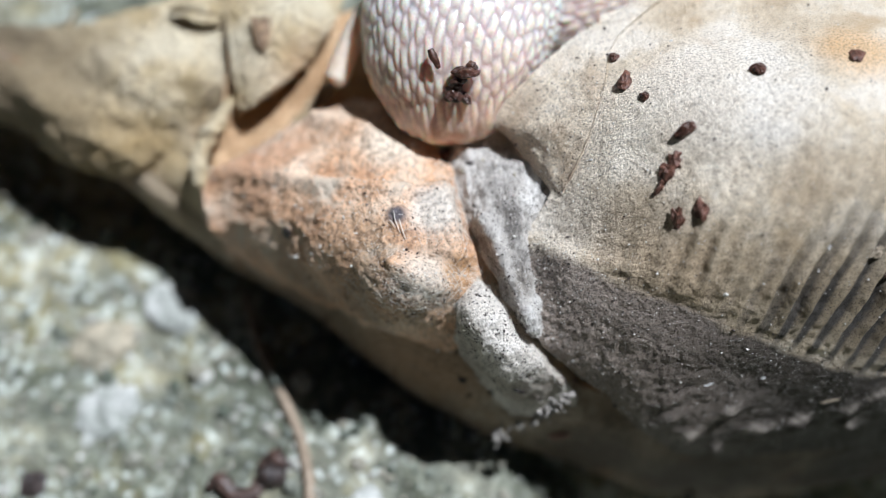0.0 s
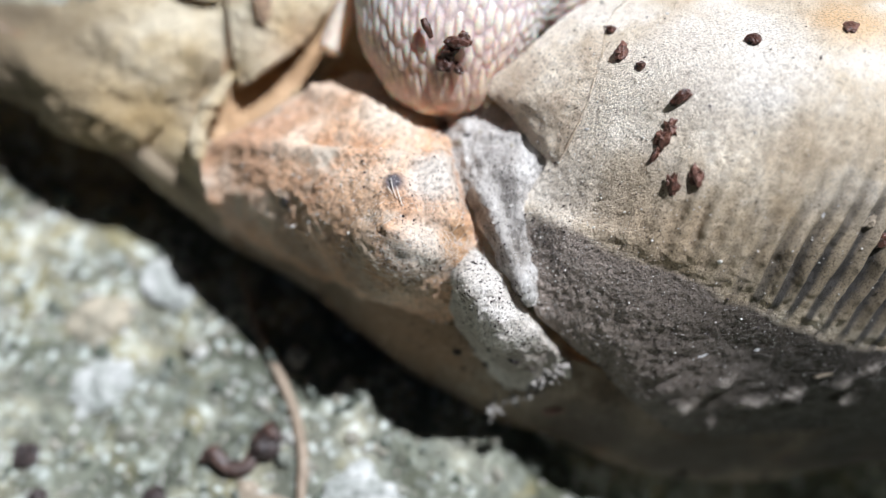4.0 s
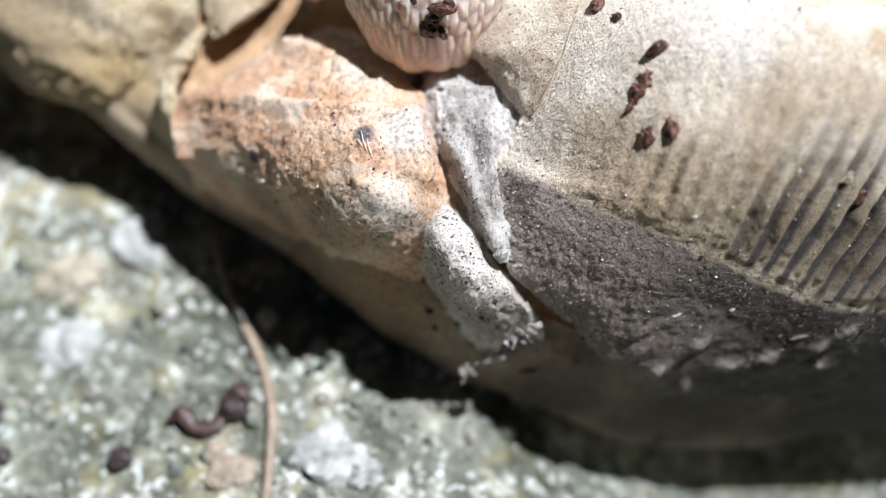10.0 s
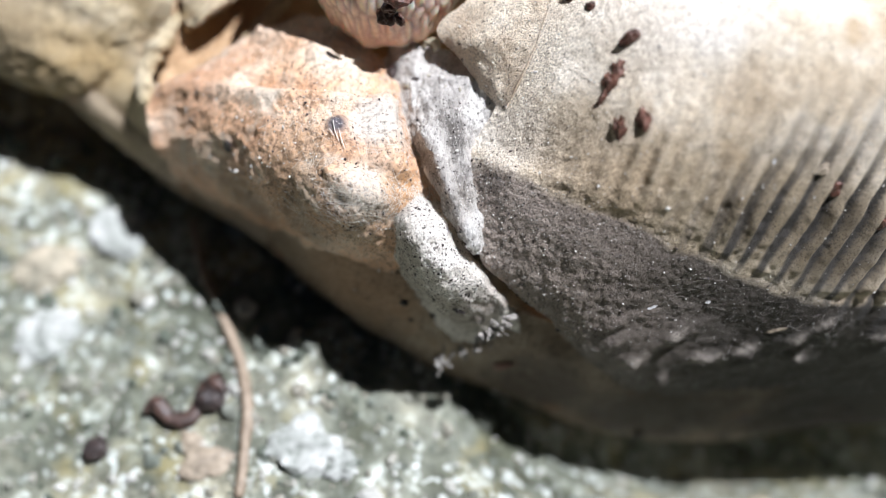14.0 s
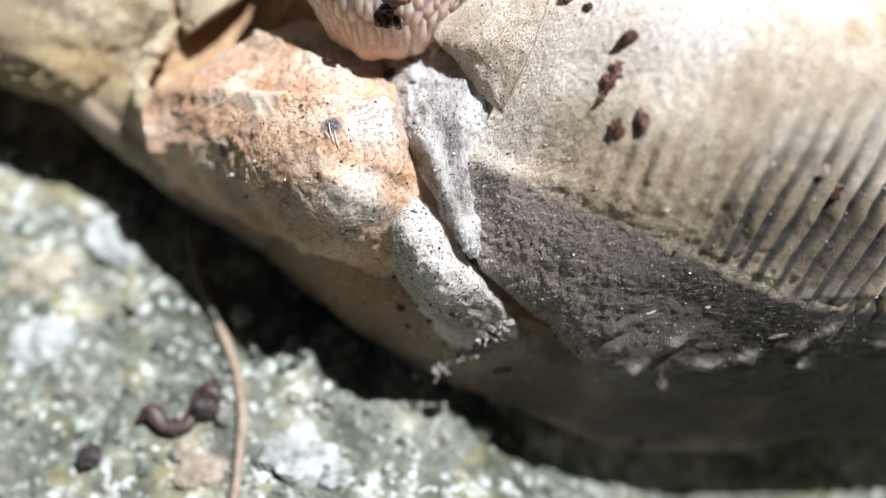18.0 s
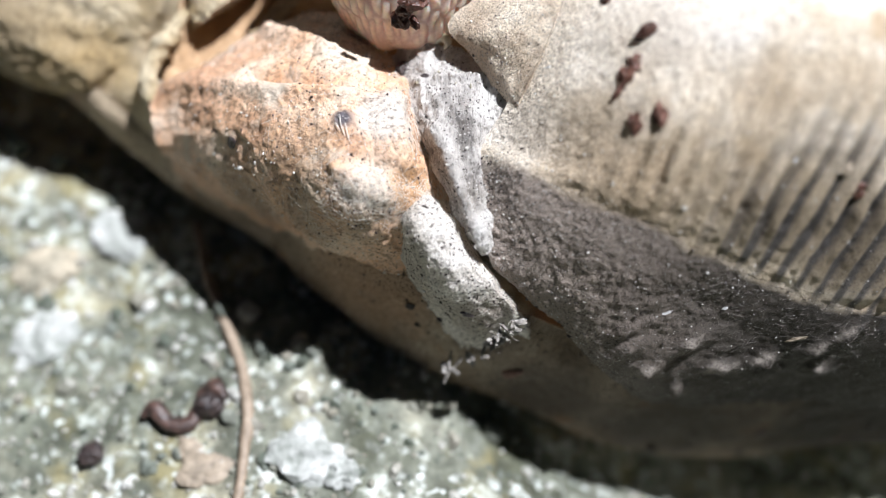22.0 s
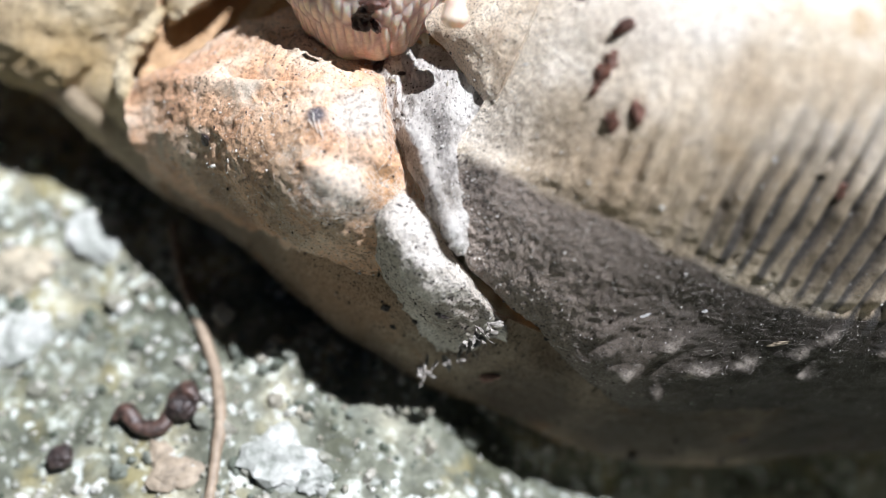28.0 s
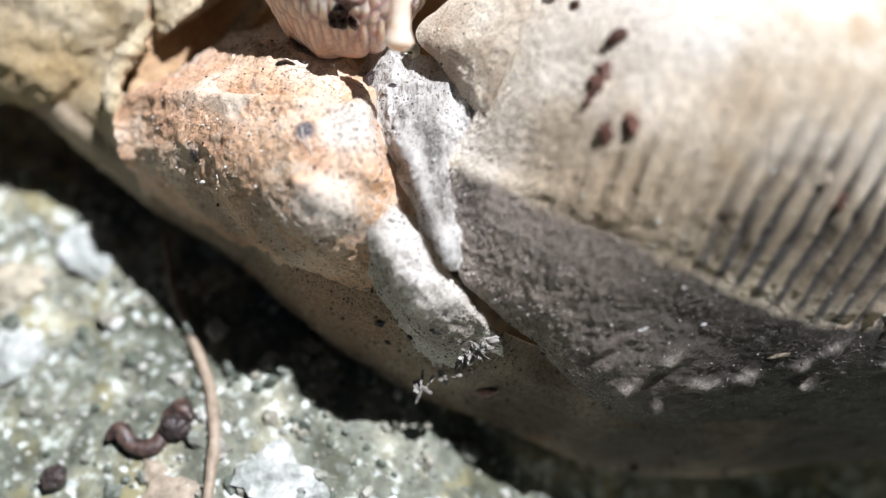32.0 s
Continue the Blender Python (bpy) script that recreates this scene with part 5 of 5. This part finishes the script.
def straw():
    pts = [(-6.89, 2.18), (-6.30, 0.32), (-5.52, -1.27), (-4.81, -2.80), (-4.39, -4.27), (-4.37, -5.72), (-4.39, -7.13)]
    axis = [tuple(np.array(on_ground(p)) * 1000 + np.array((0, 0, 0.16 + 0.05 * math.sin(2.0 * k)))) for k, p in enumerate(pts)]
    base = np.array(on_ground(pts[3]))
    ob = new("straw", tube_mesh("straw", axis, [0.13, 0.15, 0.17, 0.18, 0.18, 0.17, 0.14], 60, 12, STRAW, 1.0, lambda g: 0.05 * rough_noise(g, 2.2, 91, 3), space=lambda p: np.asarray(p) * 0.001, origin=base))
    ob.location = base
    tagged(ob, "thin brown dry stalk lying on the concrete", "stalk")


straw()


def sand():
    rng = np.random.default_rng(401)
    spots = []
    for _ in range(6000):
        x, y = rng.uniform(-17, 17), rng.uniform(-9, 14)
        z = float(ground_height(np.array(x), np.array(y)))
        k = 0.085 * rng.lognormal(0, 0.55)
        q, _ = np.linalg.qr(rng.normal(size=(3, 3)))
        spots.append((np.array((x, y, z + 0.2 * k)), q[0] * k, q[1] * k * 0.8, q[2] * k * 0.65))
    m, t, b = nodes_of("sand_grain")
    geo = t.nodes.new("ShaderNodeNewGeometry")
    tone = ramp(t, geo.outputs["Random Per Island"], [(0.0, (0.07, 0.085, 0.06)), (0.35, (0.18, 0.20, 0.17)), (0.6, (0.30, 0.28, 0.22)), (0.85, (0.40, 0.40, 0.36)), (1.0, (0.60, 0.60, 0.56))])
    t.links.new(tone, b.inputs["Base Color"])
    b.inputs["Roughness"].default_value = 0.5
    ob = new("sand", scatter("sand", spots, m, (4, 6), False, space=lambda p: np.asarray(p) * 0.001, jag=0.3))
    tagged(ob, "loose pale and greenish sand grains on the concrete", "sand", kind="stuff")


sand()

# ---- the crumb on the snail's head ----
head_crumb = thing("head_crumb", PIVOT, "glossy dark brown crumb of soil stuck on the snail's head", "crumb")
for k, (p, half) in enumerate((((0.43, 5.66, 0.92), (0.34, 0.24, 0.18)), ((0.19, 5.43, 0.75), (0.20, 0.22, 0.16)), ((0.09, 5.15, 0.57), (0.28, 0.26, 0.18)), ((0.44, 5.01, 0.46), (0.20, 0.12, 0.12)), ((0.59, 5.79, 0.92), (0.16, 0.14, 0.12)))):
    lump = part("lump", crumb_mesh("lump", half, CRUMB, 500 + k, 0.5), head_crumb)
    lump.matrix_basis = Matrix.Translation(Vector(place(p) - PIVOT)) @ Matrix.Rotation(0.7 * k, 4, "Z") @ Matrix.Rotation(-0.45, 4, "X")
head_chip = new("head_chip", tube_mesh("head_chip", [(-0.55, 6.26, 1.05), (-0.45, 6.05, 1.04), (-0.31, 5.76, 0.96)], [0.10, 0.12, 0.06], 10, 8, CRUMB, 0.7, wavy(0.04, 3, 95, 0.02), origin=PIVOT))
tagged(head_chip, "dark brown splinter stuck on the snail's head", "splinter")

# ---- things that move ----
HEAD_ROWS = [
        (0, pose(0.000187, 0.007115, 0.007259, -1.10, -0.00, 0.00)),
        (0.5, pose(0.000148, 0.007241, 0.007320, 1.65, -0.00, 0.00)),
        (1, pose(0.000163, 0.007515, 0.007454, 7.15, -0.00, 0.00)),
        (1.5, pose(0.000133, 0.007842, 0.007613, 15.40, -0.00, 0.00)),
        (2, pose(0.000117, 0.007981, 0.007681, 20.90, -0.00, 0.00)),
        (2.5, pose(0.000051, 0.007764, 0.007575, 18.15, -0.00, 0.00)),
        (3, pose(0.000023, 0.007443, 0.007419, 7.15, -0.00, 0.00)),
        (3.5, pose(0.000033, 0.007187, 0.007294, 1.65, -0.00, 0.00)),
        (4, pose(0.000017, 0.007207, 0.007304, 1.10, -0.00, 0.00)),
        (4.5, pose(-0.000027, 0.007280, 0.007339, 1.10, -0.00, 0.00)),
        (6.5, pose(0.000181, 0.007017, 0.007566, 4.40, -0.00, 0.00)),
        (7, pose(0.000257, 0.007060, 0.007675, 6.60, -0.00, 0.00)),
        (7.5, pose(0.000189, 0.007240, 0.007852, 9.90, -0.00, 0.00)),
        (8, pose(0.000189, 0.007426, 0.008031, 15.40, -0.00, 0.00)),
        (8.5, pose(0.000250, 0.007454, 0.008133, 20.90, -0.00, 0.00)),
        (9, pose(0.000247, 0.007504, 0.008247, 28.05, -0.00, 0.00)),
        (9.5, pose(-0.000018, 0.007427, 0.008209, 23.65, -0.00, 0.00)),
        (10, pose(0.000317, 0.006871, 0.007938, 12.65, -0.00, 0.00)),
        (10.5, pose(0.000292, 0.006845, 0.007925, 9.90, -0.00, 0.00)),
        (11, pose(0.000248, 0.006923, 0.007963, 11.00, -0.00, 0.00)),
        (11.5, pose(0.000329, 0.007092, 0.008046, 15.40, -0.00, 0.00)),
        (12, pose(0.000317, 0.007208, 0.008102, 20.90, -0.00, 0.00)),
        (12.5, pose(0.000186, 0.007219, 0.008108, 22.00, -0.00, 0.00)),
        (13, pose(0.000038, 0.007425, 0.008208, 24.75, -0.00, 0.00)),
        (13.5, pose(-0.000029, 0.007250, 0.008123, 24.75, -0.00, 0.00)),
        (15.5, pose(-0.000473, 0.007603, 0.008295, 29.70, -0.00, 0.00)),
        (16, pose(-0.000159, 0.007287, 0.008141, 33.55, -0.00, 0.00)),
        (16.5, pose(-0.000166, 0.007076, 0.008038, 22.00, -0.00, 0.00)),
        (17, pose(0.000008, 0.006921, 0.007962, 17.60, -0.00, 0.00)),
        (17.5, pose(-0.000045, 0.006976, 0.007989, 16.50, -0.00, 0.00)),
        (18, pose(-0.000092, 0.007032, 0.008016, 16.50, -0.00, 0.00)),
        (18.5, pose(-0.000058, 0.007233, 0.008115, 26.40, -0.00, 0.00)),
        (19, pose(-0.000258, 0.007434, 0.008212, 33.55, -0.00, 0.00)),
        (19.5, pose(-0.000393, 0.007164, 0.008081, 24.20, -0.00, 0.00)),
        (20, pose(0.000008, 0.006689, 0.007849, 16.50, -0.00, 0.00)),
        (20.5, pose(-0.000015, 0.006627, 0.007819, 12.10, -0.00, 0.00)),
        (21, pose(-0.000052, 0.006809, 0.007908, 15.40, -0.00, 0.00)),
        (21.5, pose(-0.000005, 0.007072, 0.008036, 23.65, -0.00, 0.00)),
        (22, pose(-0.000010, 0.007156, 0.008077, 27.50, -0.00, 0.00)),
        (22.5, pose(-0.000179, 0.006973, 0.007988, 29.70, -0.00, 0.00)),
        (23, pose(-0.000614, 0.007177, 0.008087, 30.80, -0.00, 0.00)),
        (23.5, pose(-0.000708, 0.007071, 0.008036, 28.60, -0.00, 0.00)),
        (24, pose(-0.000320, 0.007059, 0.008030, 25.30, -0.00, 0.00)),
        (24.5, pose(-0.000187, 0.006908, 0.007956, 23.10, -0.00, 0.00)),
        (25, pose(-0.000175, 0.006850, 0.007928, 22.00, -0.00, 0.00)),
        (25.5, pose(-0.000337, 0.007043, 0.008022, 22.00, -0.00, 0.00)),
        (27.5, pose(-0.000534, 0.006775, 0.007891, 20.90, -0.00, 0.00)),
        (28, pose(-0.000373, 0.006793, 0.007900, 20.90, -0.00, 0.00)),
        (28.5, pose(-0.000539, 0.006799, 0.007903, 20.90, -0.00, 0.00)),
        (29, pose(-0.000522, 0.006840, 0.007923, 20.90, -0.00, 0.00)),
        (29.5, pose(-0.000691, 0.006590, 0.007801, 20.90, -0.00, 0.00)),
        (30, pose(-0.000624, 0.006832, 0.007919, 19.80, -0.00, 0.00)),
        (30.5, pose(-0.000745, 0.006961, 0.007982, 18.15, -0.00, 0.00)),
        (31, pose(-0.000759, 0.006778, 0.007892, 18.15, -0.00, 0.00)),
        (31.5, pose(-0.000758, 0.007030, 0.008015, 19.80, -0.00, 0.00)),
        (32, pose(-0.000678, 0.007136, 0.008067, 20.90, -0.00, 0.00)),
]


def motions():
    for moved in (head, head_crumb, head_chip):
        walk(moved, HEAD_ROWS)
    walk(horn, [
        (0, pose(0, 0.0010, -0.0006)),
        (23, pose(0, 0.0010, -0.0006)),
        (28, pose(0.0006, -0.0012, 0.0004)),
        (30, pose(0.0003, -0.0013, 0.0004)),
        (31, pose(0.0000, -0.0015, 0.0004)),
        (32, pose(-0.0002, -0.0019, 0.0004)),
    ])


motions()
